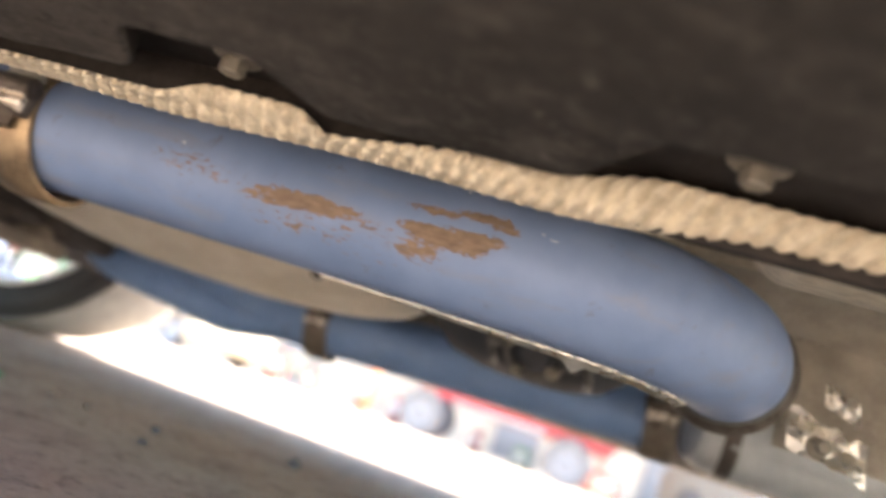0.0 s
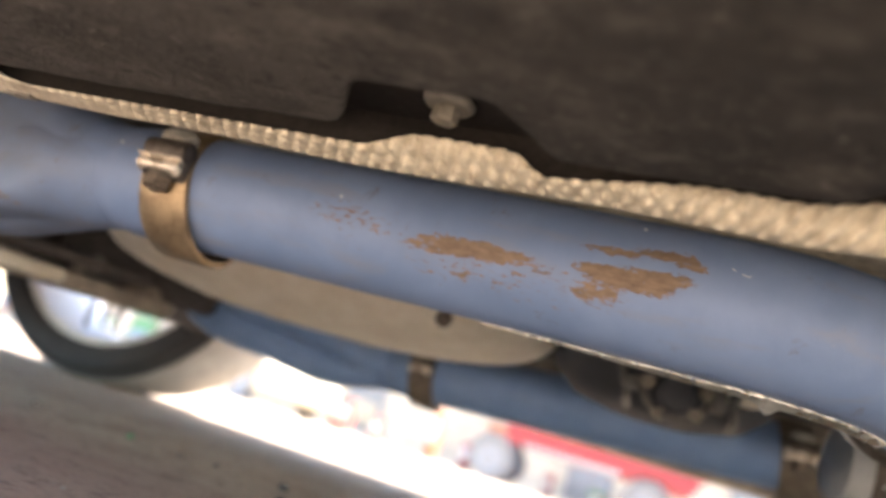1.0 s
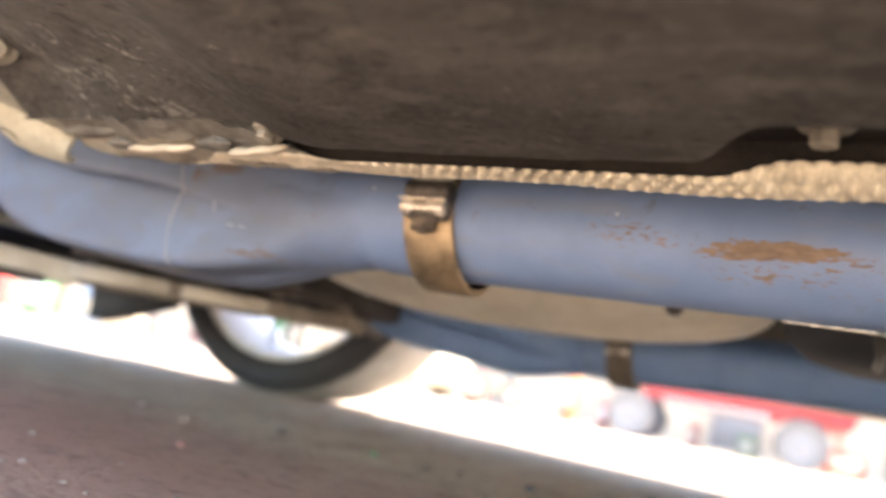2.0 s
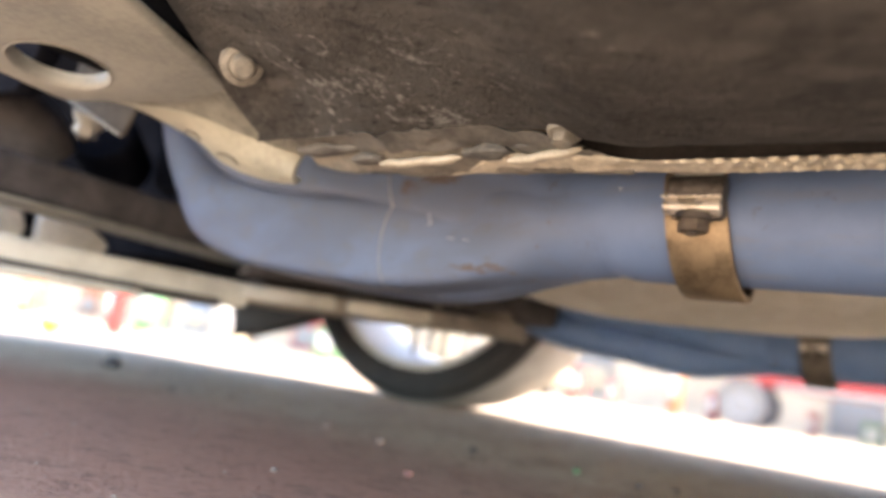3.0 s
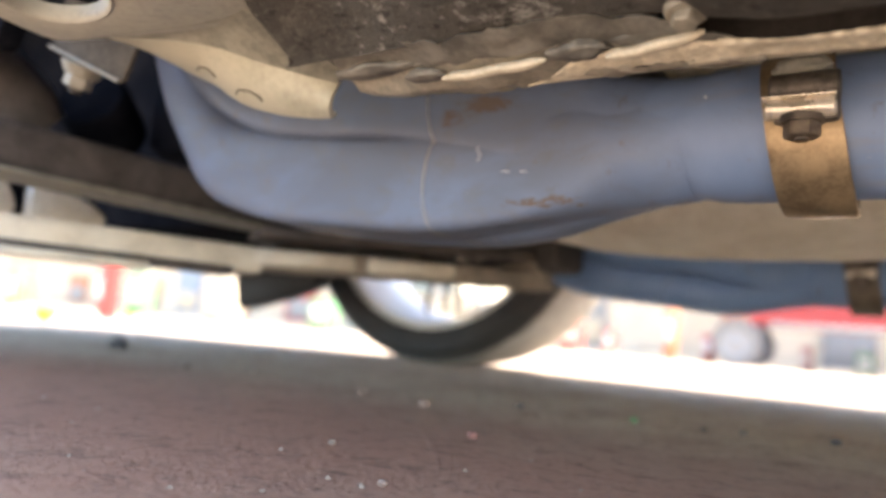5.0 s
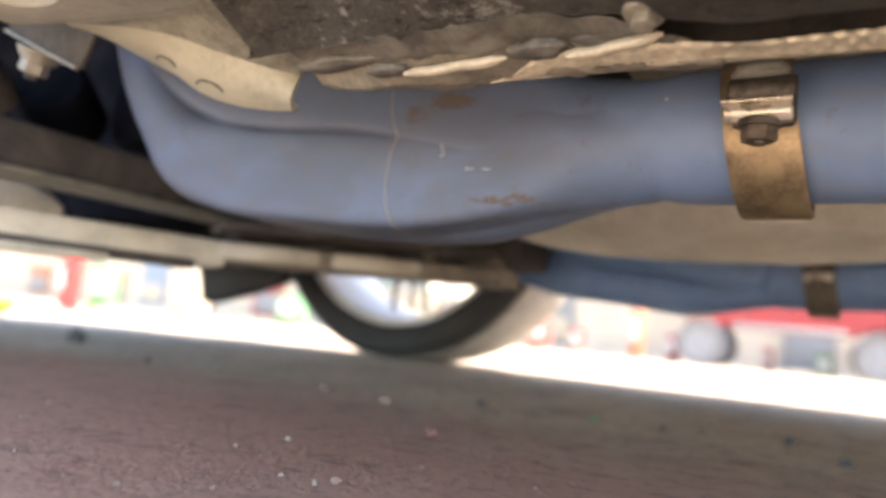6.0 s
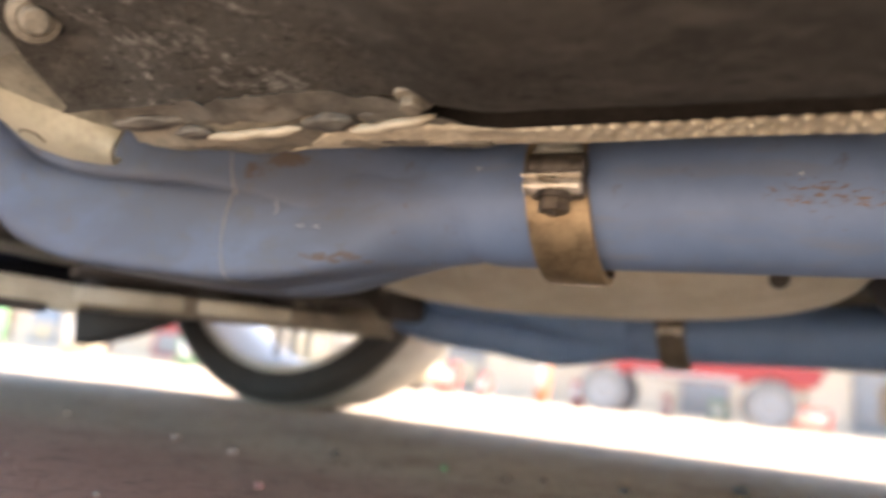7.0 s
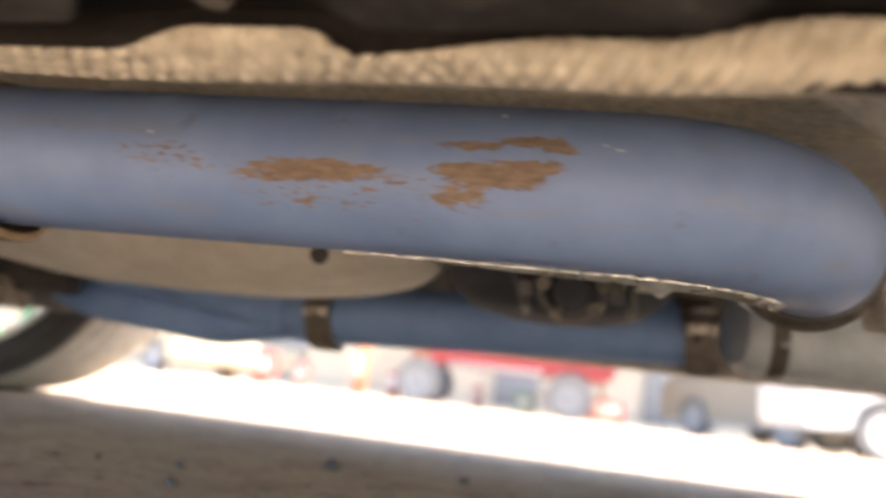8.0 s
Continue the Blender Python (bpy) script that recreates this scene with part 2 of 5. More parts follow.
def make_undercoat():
    """Dark stone-guard, gritty, with pale scuffs towards the front of the sill; the rear darkened for weaker light."""
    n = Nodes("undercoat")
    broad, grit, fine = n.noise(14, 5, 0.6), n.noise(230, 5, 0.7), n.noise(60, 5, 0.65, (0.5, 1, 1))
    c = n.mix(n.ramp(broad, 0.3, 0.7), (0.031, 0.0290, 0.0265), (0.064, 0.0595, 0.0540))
    # darker rearward: the weaker light there is set into the base colour
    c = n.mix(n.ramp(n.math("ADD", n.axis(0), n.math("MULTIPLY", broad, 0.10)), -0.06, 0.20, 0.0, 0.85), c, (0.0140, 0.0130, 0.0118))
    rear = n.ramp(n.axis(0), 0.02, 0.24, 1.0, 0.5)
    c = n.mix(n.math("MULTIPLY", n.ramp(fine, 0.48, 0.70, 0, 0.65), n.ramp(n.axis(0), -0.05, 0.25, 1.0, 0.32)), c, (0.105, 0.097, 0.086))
    front = n.ramp(n.math("ADD", n.math("MULTIPLY", n.axis(0), -1.0), n.math("MULTIPLY", n.noise(9, 4, 0.6), 0.16)), 0.26, 0.44)
    front = n.math("MULTIPLY", front, n.math("MULTIPLY", n.ramp(n.axis(1), 0.378, 0.408, 0.25, 1.0), n.ramp(n.math("ADD", n.axis(0), n.math("MULTIPLY", n.noise(30, 3, 0.6), 0.02)), -0.435, -0.405, 0.1, 1.0)))
    c = n.mix(n.math("MULTIPLY", front, n.ramp(n.noise(46, 5, 0.65, (0.8, 0.7, 1)), 0.36, 0.64, 0.05, 0.60)), c, (0.074, 0.074, 0.071))
    chips = n.math("ADD", n.noise(170, 5, 0.7), n.math("MULTIPLY", n.ramp(n.noise(27, 4, 0.6, (0.8, 0.8, 0.8)), 0.42, 0.68), 0.20))
    c = n.mix(n.math("MULTIPLY", front, n.ramp(chips, 0.60, 0.80, 0.0, 0.85)), c, (0.26, 0.255, 0.24))
    for cx, cy, r in ((-0.414, 0.408, 0.0105), (-0.372, 0.392, 0.007)):
        b = n.blob((cx, cy, 0.225), (r * 1.5, r * 1.5, 0.1), 0.0)
        ring = n.math("MULTIPLY", n.ramp(b, 0.18, 0.33), n.ramp(b, 0.54, 0.36))
        c = n.mix(n.math("MULTIPLY", ring, n.ramp(n.noise(160, 4, 0.7), 0.46, 0.62, 0.0, 0.5)), c, (0.26, 0.25, 0.23))
    c = n.mix(n.math("MULTIPLY", n.ramp(n.noise(300, 4, 0.7, (0.6, 1, 1)), 0.52, 0.68, 0, 0.62), rear), c, (0.088, 0.084, 0.074))
    c = n.mix(n.ramp(n.noise(150, 4, 0.7, (0.5, 1, 1)), 0.46, 0.32, 0, 0.7), c, (0.012, 0.011, 0.010))
    c = n.mix(n.math("MULTIPLY", n.ramp(n.noise(95, 5, 0.75, (0.8, 0.45, 1)), 0.52, 0.72, 0.0, 0.55), rear), c, (0.082, 0.077, 0.068))
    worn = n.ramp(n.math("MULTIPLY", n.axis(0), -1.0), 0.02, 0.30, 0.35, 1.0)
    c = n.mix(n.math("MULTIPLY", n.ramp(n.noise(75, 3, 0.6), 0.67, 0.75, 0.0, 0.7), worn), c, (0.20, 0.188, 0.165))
    c = n.mix(n.ramp(n.noise(190, 3, 0.6), 0.70, 0.76), c, (0.18, 0.166, 0.145))
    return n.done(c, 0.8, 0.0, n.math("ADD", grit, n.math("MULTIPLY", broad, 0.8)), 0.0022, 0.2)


def make_ground():
    """Worn concrete: grey with reddish earth rubbed into it beside the car."""
    n = Nodes("worn_concrete")
    broad, mid, grit = n.noise(1.3, 5, 0.6), n.noise(9, 6, 0.65), n.noise(160, 5, 0.7)
    c = n.mix(n.ramp(broad, 0.3, 0.7), (0.50, 0.385, 0.255), (0.60, 0.48, 0.335))
    c = n.mix(n.ramp(mid, 0.45, 0.75, 0, 0.55), c, (0.215, 0.17, 0.13))
    earth = n.ramp(n.math("ADD", n.blob((-0.70, 0.52, 0), (1.0, 0.36, 9)), n.math("MULTIPLY", n.math("SUBTRACT", mid, 0.5), 0.5)), -0.35, 0.8)
    c = n.mix(n.math("MULTIPLY", earth, 0.95), c, (0.36, 0.175, 0.112))
    c = n.mix(n.ramp(n.noise(38, 7, 0.75, (1, 1, 1), 0.5), 0.5, 0.68, 0, 0.7), c, (0.145, 0.075, 0.050))
    c = n.mix(n.ramp(n.noise(110, 6, 0.75), 0.52, 0.66, 0, 0.6), c, (0.15, 0.083, 0.058))
    c = n.mix(n.ramp(grit, 0.66, 0.78, 0, 0.6), c, (0.45, 0.40, 0.35))
    return n.done(c, 0.88, 0.0, n.math("ADD", n.math("MULTIPLY", grit, 0.6), n.math("ADD", mid, n.math("MULTIPLY", n.noise(60, 6, 0.75), 0.35))), 0.006, 0.3)


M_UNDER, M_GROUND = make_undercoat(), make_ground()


# ---- mesh helpers ----
def finish(name, bm, mat, smooth=True):
    bmesh.ops.recalc_face_normals(bm, faces=bm.faces)
    me = bpy.data.meshes.new(name)
    bm.to_mesh(me)
    bm.free()
    for p in me.polygons:
        p.use_smooth = smooth
    me.materials.append(mat)
    if smooth:
        me.set_sharp_from_angle(angle=radians(40))
    return new(name, me)


def thing(name, at, label, category, group="", kind=""):
    ob = new(name)
    ob.empty_display_size = 0.02
    ob.location = at
    return tagged(ob, label, category, group, kind)


def part(name, bm, mat, parent, label="", smooth=True):
    """One mesh, drawn in world coordinates, under a thing or a part."""
    ob = finish(name, bm, mat, smooth)
    ob.parent = parent
    at = Vector((0, 0, 0))
    p = parent
    while p is not None:
        at += p.location
        p = p.parent
    ob.data.transform(Matrix.Translation(-at))
    return tagged(ob, label)


def single(name, bm, mat, label, category, group="", kind="", smooth=True):
    """A thing that is one mesh; its origin goes to its middle, at its base."""
    ob = finish(name, bm, mat, smooth)
    vs = [v.co for v in ob.data.vertices]
    at = Vector([(min(v[k] for v in vs) + max(v[k] for v in vs)) / 2 for k in (0, 1)] + [min(v[2] for v in vs)])
    ob.data.transform(Matrix.Translation(-at))
    ob.location = at
    return tagged(ob, label, category, group, kind)


def spline(points, step=0.006):
    """A smooth line through points (x, y, z, r)."""
    p = [np.array(q, float) for q in points]
    p = [2 * p[0] - p[1]] + p + [2 * p[-1] - p[-2]]
    out = []
    for a, b, c, d in zip(p, p[1:], p[2:], p[3:]):
        n = max(2, int(np.linalg.norm((c - b)[:3]) / step))
        for k in range(n):
            t = k / n
            out.append(0.5 * (2 * b + (c - a) * t + (2 * a - 5 * b + 4 * c - d) * t * t + (3 * b - a - 3 * c + d) * t ** 3))
    return out + [p[-2]]


def sweep(bm, line, segs=32, caps=True, power=2.0):
    """A tube along a line of (x, y, z, r); a power above 2, given for each point, flattens its four sides."""
    line = [np.array(q, float) for q in line]
    side, rings = None, []
    for k, q in enumerate(line):
        t = Vector((line[min(k + 1, len(line) - 1)] - line[max(k - 1, 0)])[:3]).normalized()
        if side is None:
            side = t.cross(Vector((0, 0, 1)))
            side = side.normalized() if side.length > 1e-4 else t.orthogonal().normalized()
        side = (side - t * side.dot(t)).normalized()
        up = t.cross(side)
        ring, p = [], float(power(q) if callable(power) else power)
        for i in range(segs):
            c, k = math.cos(2 * math.pi * i / segs), math.sin(2 * math.pi * i / segs)
            ring.append(bm.verts.new(Vector(q[:3]) + float(q[3]) * (abs(c) ** p + abs(k) ** p) ** (-1 / p) * (side * c + up * k)))
        rings.append(ring)
    for r, s in zip(rings, rings[1:]):
        for i in range(segs):
            j = (i + 1) % segs
            bm.faces.new((r[i], r[j], s[j], s[i]))
    if caps:
        bm.faces.new(rings[0])
        bm.faces.new(rings[-1][::-1])
    return bm


def tube(points, segs=32, step=0.006, caps=True, power=2.0):
    return sweep(bmesh.new(), spline(points, step), segs, caps, power)


def lathe(profile, m=Matrix(), segs=48, close=False, bm=None):
    """Turns (r, h) round the z axis of the pose m."""
    bm = bm or bmesh.new()
    rings = []
    for r, h in profile:
        rings.append([bm.verts.new(m @ Vector((r * math.cos(a), r * math.sin(a), h))) for a in [2 * math.pi * i / segs for i in range(segs)]])
    pairs = list(zip(rings, rings[1:]))
    if close:
        pairs.append((rings[-1], rings[0]))
    for r, s in pairs:
        for i in range(segs):
            j = (i + 1) % segs
            bm.faces.new((r[i], r[j], s[j], s[i]))
    if not close:
        for ring, flip in ((rings[0], False), (rings[-1], True)):
            if profile[0 if not flip else -1][0] > 1e-5:
                bm.faces.new(ring[::-1] if flip else ring)
    bmesh.ops.remove_doubles(bm, verts=bm.verts, dist=1e-6)
    return bm


def block(lo, hi, bevel=0.0, segs=2, m=None, bm=None):
    """A box with rounded edges."""
    own = bmesh.new()
    bmesh.ops.create_cube(own, size=1.0)
    for v in own.verts:
        v.co = Vector([(a + b) / 2 + c * (b - a) for a, b, c in zip(lo, hi, v.co)])
    if bevel:
        bmesh.ops.bevel(own, geom=own.edges[:], offset=bevel, segments=segs, profile=0.5, affect="EDGES")
    if m is not None:
        own.transform(m)
    if bm is None:
        return own
    me = bpy.data.meshes.new("tmp")
    own.to_mesh(me)
    own.free()
    bm.from_mesh(me)
    bpy.data.meshes.remove(me)
    return bm


def along(a, b, u, w, h, bevel=0.004):
    """A bar from a to b, w wide and h high."""
    a, b = Vector(a), Vector(b)
    d = b - a
    m = Matrix.Translation((a + b) / 2) @ d.to_track_quat("X", "Z").to_matrix().to_4x4()
    return block((-d.length / 2 - u, -w / 2, -h / 2), (d.length / 2 + u, w / 2, h / 2), bevel, 2, m)


def prism(outline, axis, lo, hi, bevel=0.0, segs=2, holes=()):
    """A plate: an outline of two coordinates, thick from lo to hi along axis; each hole is another outline."""
    def put(p, h):
        return Vector({0: (h, p[0], p[1]), 1: (p[0], h, p[1]), 2: (p[0], p[1], h)}[axis])
    bm = bmesh.new()
    edges = []
    for ring in (outline, *holes):
        vs = [bm.verts.new(put(p, lo)) for p in ring]
        edges += [bm.edges.new((a, b)) for a, b in zip(vs, vs[1:] + vs[:1])]
    if holes:
        bmesh.ops.triangle_fill(bm, use_beauty=True, use_dissolve=False, edges=edges)
    else:
        bm.faces.new([e.verts[0] for e in edges])
    got = bmesh.ops.extrude_face_region(bm, geom=bm.faces[:])
    shift = put((0, 0), hi) - put((0, 0), lo)
    bmesh.ops.translate(bm, verts=[g for g in got["geom"] if isinstance(g, bmesh.types.BMVert)], vec=shift)
    bmesh.ops.recalc_face_normals(bm, faces=bm.faces)
    if bevel:
        rim = [e for e in bm.edges if len(e.link_faces) == 2 and e.calc_face_angle(0) > 1.0]
        bmesh.ops.bevel(bm, geom=rim, offset=bevel, segments=segs, profile=0.5, affect="EDGES")
    return bm


def sheet(f, us, vs, thick=None):
    """A surface f(u, v); with an offset it gets a second skin and closed edges."""
    bm = bmesh.new()

    def skin(shift, flip):
        g = [[bm.verts.new(f(u, v) + shift) for v in vs] for u in us]
        for a, b in zip(g, g[1:]):
            for k in range(len(vs) - 1):
                q = (a[k], b[k], b[k + 1], a[k + 1])
                bm.faces.new(q[::-1] if flip else q)
        return g

    g = skin(Vector((0, 0, 0)), False)
    if thick is not None:
        h = skin(Vector(thick), True)
        rims = [([r[0] for r in g], [r[0] for r in h]), ([r[-1] for r in g], [r[-1] for r in h]), (g[0], h[0]), (g[-1], h[-1])]
        for p, q in rims:
            for k in range(len(p) - 1):
                bm.faces.new((p[k], p[k + 1], q[k + 1], q[k]))
    return bm


def rounded(points, r, n=5):
    """An outline with its corners rounded."""
    out = []
    for a, b, c in zip(points[-1:] + points[:-1], points, points[1:] + points[:1]):
        a, b, c = Vector(a), Vector(b), Vector(c)
        k = min(r, (a - b).length * 0.45, (c - b).length * 0.45)
        p, q = b + (a - b).normalized() * k, b + (c - b).normalized() * k
        out += [tuple((1 - t) ** 2 * p + 2 * t * (1 - t) * b + t * t * q) for t in [i / n for i in range(n + 1)]]
    return out


def hexagon(bm, m, across, lo, hi, chamfer=0.0008):
    """A hexagonal head along the z axis of the pose m."""
    r = across / math.sqrt(3)
    return lathe([(0, lo), (r - chamfer, lo), (r, lo + chamfer), (r, hi - chamfer), (r - chamfer, hi), (0, hi)], m, 6, bm=bm)


def smooth01(t):
    t = min(max(t, 0.0), 1.0)
    return t * t * (3 - 2 * t)


def pt(f, *q):
    """A point and radius laid through the mapping f."""
    return (*f(q[0], q[1], q[2]), q[3])


# ---- ground ----
def ground_z(x, y):
    """Level under the car, then falling gently away from it."""
    d = max(0.0, math.hypot(x + 0.2, y - 0.3) - 1.5)
    return -0.0135 * d * d / (d + 0.4) if d < 24 else -0.0135 * 24 * 24 / 24.4


def spread(near, far, n, fine):
    inner = np.arange(-near, near + fine / 2, fine)
    outer = near * (far / near) ** (np.arange(1, n + 1) / n)
    return [float(v) for v in (*-outer[::-1], *inner, *outer)]


tagged(finish("ground", sheet(lambda x, y: Vector((x, y, ground_z(x, y))), spread(3.0, 900.0, 26, 0.1), spread(3.0, 900.0, 26, 0.1)), M_GROUND),
       "worn grey concrete parking ground with reddish earth and grit", "ground", kind="structure")

# ---- the car above: closed hull, sills, floor ----
WHEEL = Vector((-1.060, 1.59, 0.352))


def hull_outline():
    arch = [(WHEEL.x + 0.43 * math.cos(a), WHEEL.z + 0.43 * math.sin(a)) for a in [math.pi * (1 - k / 16) for k in range(17)]]
    arch = [(x, max(z, 0.345)) for x, z in arch]
    return [(-1.95, 0.345), *arch, (2.5, 0.345), (2.55, 0.75), (2.2, 1.0), (1.6, 1.35), (0.35, 1.38), (-0.45, 0.98), (-1.75, 0.82), (-2.0, 0.6)]


car = thing("car", (0.3, 0.86, 0.16), "dark car raised little off the ground, seen from beneath", "car")
part("body", prism(hull_outline(), 1, 0.27, 1.66), M_BODY, car, smooth=False)
part("far_sill", prism(rounded([(1.54, 0.40), (1.54, 0.185), (1.56, 0.166), (1.63, 0.170), (1.65, 0.40)], 0.01), 0, -0.58, 2.2), M_BEIGE_DIRTY, car, "dusty lower sill edge")
part("floor_pan", block((-0.74, 0.275, 0.30), (2.3, 1.55, 0.343), 0.004), M_UNDER, car, "dark undercoated floor")
part("engine", block((-1.50, 0.80, 0.168), (-0.93, 1.20, 0.70), 0.03), M_ENGINE_VOID, car, "oily dark engine casting")
part("undertray", block((-1.98, 0.60, 0.215), (-1.46, 1.25, 0.36), 0.02), M_ENGINE_VOID, car)
part("bulkhead", block((-0.95, 0.70, 0.24), (-0.76, 1.54, 0.40), 0.02), M_ENGINE_VOID, car)


def floor_z(x, y):
    """The sill panel's underside; towards the front it twists to face outward."""
    z = 0.1885 + 0.010 * smooth01((-0.235 - x) / 0.06) + 0.26 * max(0.0, 0.475 - y) * smooth01((-0.17 - x) / 0.20) + 0.015 * smooth01((-0.36 - x) / 0.08) * smooth01((0.470 - y) / 0.05)
    return z + 0.0012 * noise.noise(Vector((x * 14, y * 14, 1))) + 0.0006 * noise.noise(Vector((x * 50, y * 50, 2)))


def panel_edge(x):
    """How far in the panel's edge runs; it is notched round two bolts."""
    notch = smooth01((x + 0.060) / 0.028) * smooth01((0.034 - x) / 0.02)
    notch2 = smooth01((x - 0.118) / 0.036) * smooth01((0.32 - x) / 0.03)
    return 0.463 - 0.004 * smooth01((x - 0.05) / 0.1) - 0.037 * notch - 0.040 * notch2


def frame_edge(y):
    """Where the frame arm's edge covers the panel."""
    return -0.4695 - 0.43 * (y - 0.41) if y < 0.432 else -0.4790 + 0.28 * (y - 0.432)


def panel_surface(x, v):
    e = panel_edge(x)
    if v <= 1.0:
        y = 0.262 + (e - 0.266) * v
        x = max(x, frame_edge(y) - 0.001)
        return Vector((x, y, floor_z(x, y)))
    k = v - 1.0                                          # the rolled edge and the web above it
    a = min(k, 1.0) * math.pi / 2
    y, z = e - 0.004 + 0.004 * math.sin(a), floor_z(x, e) + 0.004 * (1 - math.cos(a))
    return Vector((x, y - 0.012 * max(0.0, k - 1), z + 0.05 * max(0.0, k - 1)))


# black colour for the shaded gap between sill panel and matting
M_GAP = plain("black_gap", (0.018, 0.016, 0.015), (0.036, 0.032, 0.030), 80, 0.85, 0.0, 0.0005, spec=0.2)
sill = thing("sill_panel", (0.3, 0.33, 0.19), "dark undercoated sill panel, gritty, with pale scuffs", "car panel")
xs = [-0.480 + 0.004 * k for k in range(335)]
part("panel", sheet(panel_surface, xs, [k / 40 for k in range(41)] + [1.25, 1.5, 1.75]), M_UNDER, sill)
part("gap_web", sheet(panel_surface, xs, [1.75, 2.0, 2.4, 2.8, 3.2]), M_GAP, sill, "black web filling the shaded gap behind the edge")
# black block closing the recess, in place of the shade within
part("backing", block((-0.5, 0.262, 0.272), (0.9, 0.50, 0.30), 0.004), M_ENGINE_VOID, sill)


def bolt(at, m, across, parent, label, washer=0.0105, tall=0.008):
    """A flanged hexagon bolt; its head looks along the z axis of m."""
    m = Matrix.Translation(at) @ m
    head = part("bolt_head", hexagon(None, m, across, 0.002, tall), M_BOLT, parent, label)
    part("washer", lathe([(0, -0.001), (washer, -0.001), (washer, 0.0006), (washer * 0.86, 0.0022), (0, 0.0026)], m, 28), M_BOLT, head)
    return head


bolt((-0.015, 0.463, 0.2062), pose(0, 0, 0, 184, 0, 20), 0.0094, sill, "pale flanged bolt in a dark recess", 0.0104, 0.0085)
bolt((0.178, 0.456, 0.2085), pose(0, 0, 0, 184, 0, 0), 0.0094, sill, "pale flanged bolt half hidden", 0.0104, 0.0085)
bolt((-0.271, 0.4585, 0.1975), pose(0, 0, 0, 165, 0, 0), 0.009, sill, "dusty small bolt", 0.0085, 0.007)
PLUG = Matrix.Translation((-0.4433, 0.4115, 0.2270)) @ look((0, 0, 0), (0.36, -0.19, -0.24)) @ pose(0, 0, 0, 180, 0, 0)
part("plug", lathe([(0.0116, -0.006), (0.0116, 0.0005), (0.0108, 0.0020), (0.0080, 0.0030), (0.0072, 0.0022), (0.0064, 0.0028), (0.0062, 0.0065), (0.0050, 0.0076), (0.0, 0.0078)], PLUG, 32), M_BOLT, sill, "dusty grey plug with a raised button")
# black strips put into the gap, where only shade lies
part("gap_wall", block((-0.30, 0.4865, 0.1890), (0.86, 0.4925, 0.2090), 0.0008), M_GAP, sill, "black strip filling the shaded gap above the matting")
part("gap_strip", block((-0.15, 0.395, 0.2085), (0.86, 0.511, 0.2115), 0.0008), M_GAP, sill, "black strip filling the shaded gap above the matting")


# ---- woven heat matting over the exhaust ----
def mat_profile(x):
    hump = smooth01((x + 0.055) / 0.03) * smooth01((0.026 - x) / 0.016)
    grow = smooth01((x - 0.02) / 0.07)
    top = 0.1885 + 0.0055 * smooth01((-0.232 - x) / 0.05) + 0.0065 * hump + 0.0072 * grow + 0.0075 * smooth01((x - 0.11) / 0.045) * smooth01((0.30 - x) / 0.08)
    low = 0.1868 + 0.0030 * smooth01((-0.19 - x) / 0.07) + 0.0065 * smooth01((x - 0.1) / 0.10) + 0.001 * math.sin(x * 31)
    flat = smooth01((x - 0.15) / 0.07)
    mid = (top + low) / 2
    inner = [(0.505, 0.195), (0.522, 0.222), (0.55, 0.252), (0.60, 0.270), (0.68, 0.272), (0.75, 0.262)]
    shallow = [(0.505, low + 0.0020), (0.53, low + 0.0075), (0.565, low + 0.0145), (0.60, low + 0.0230), (0.66, 0.265), (0.75, 0.270)]
    tail = [(a + (c - a) * flat, b + (d - b) * flat) for (a, b), (c, d) in zip(inner, shallow)]
    return [(0.490, top + 0.0005), (0.482 - 0.002 * hump, top + 0.0012), (0.4752 - 0.004 * hump, top - 0.0002), (0.4775 - 0.003 * hump, mid - 0.0005), (0.484, low + 0.0004), (0.492, low), *tail]


def mat_surface(x, v):
    """v runs across the cloth; the lip is thick and shows the weave."""
    prof = mat_profile(x)
    k = min(int(v), len(prof) - 2)
    f = v - k
    a, b, c, d = (Vector(prof[min(max(k + j, 0), len(prof) - 1)]) for j in (-1, 0, 1, 2))
    p = 0.5 * (2 * b + (c - a) * f + (2 * a - 5 * b + 4 * c - d) * f * f + (3 * b - a - 3 * c + d) * f ** 3)
    s = (v - 1) * 0.0031
    w = smooth01((x - 0.03) / 0.10)
    wob = 0.0006 * noise.noise(Vector((x * 60, s * 60, 0)))
    one, two = (0.5 + 0.5 * math.cos(2 * math.pi * (x + k * s + wob) / 0.0074) for k in (1.2, -1.2))
    weave = one * (two * (1 - 0.6 * w) + 0.6 * w) - 0.3
    lip = smooth01(v / 0.7) * smooth01((6.4 - v) / 1.2)
    taper = smooth01((x + 0.352) / 0.04)
    p = Vector((0.492, 0.1885)) * (1 - taper) + p * taper if v < 5 else p
    h = taper * lip * (0.0044 * (0.2 + 0.75 * smooth01((x + 0.24) / 0.08)) * weave * smooth01((5.6 - v) / 1.4) + 0.0006 * noise.noise(Vector((x * 45, v * 0.7, 3))))
    return Vector((x, p[0] - h * 0.8, p[1] - h * 0.6))


mat_thing = thing("heat_matting", (0.08, 0.49, 0.185), "beige woven glass-cloth heat matting with a rolled edge", "heat shield")
MAT_X = [-0.352 + 0.00095 * k for k in range(905)]
part("rolled_edge", sheet(mat_surface, MAT_X, [k / 6 for k in range(0, 34)]), M_MATTING, mat_thing, "thick woven rolled edge")
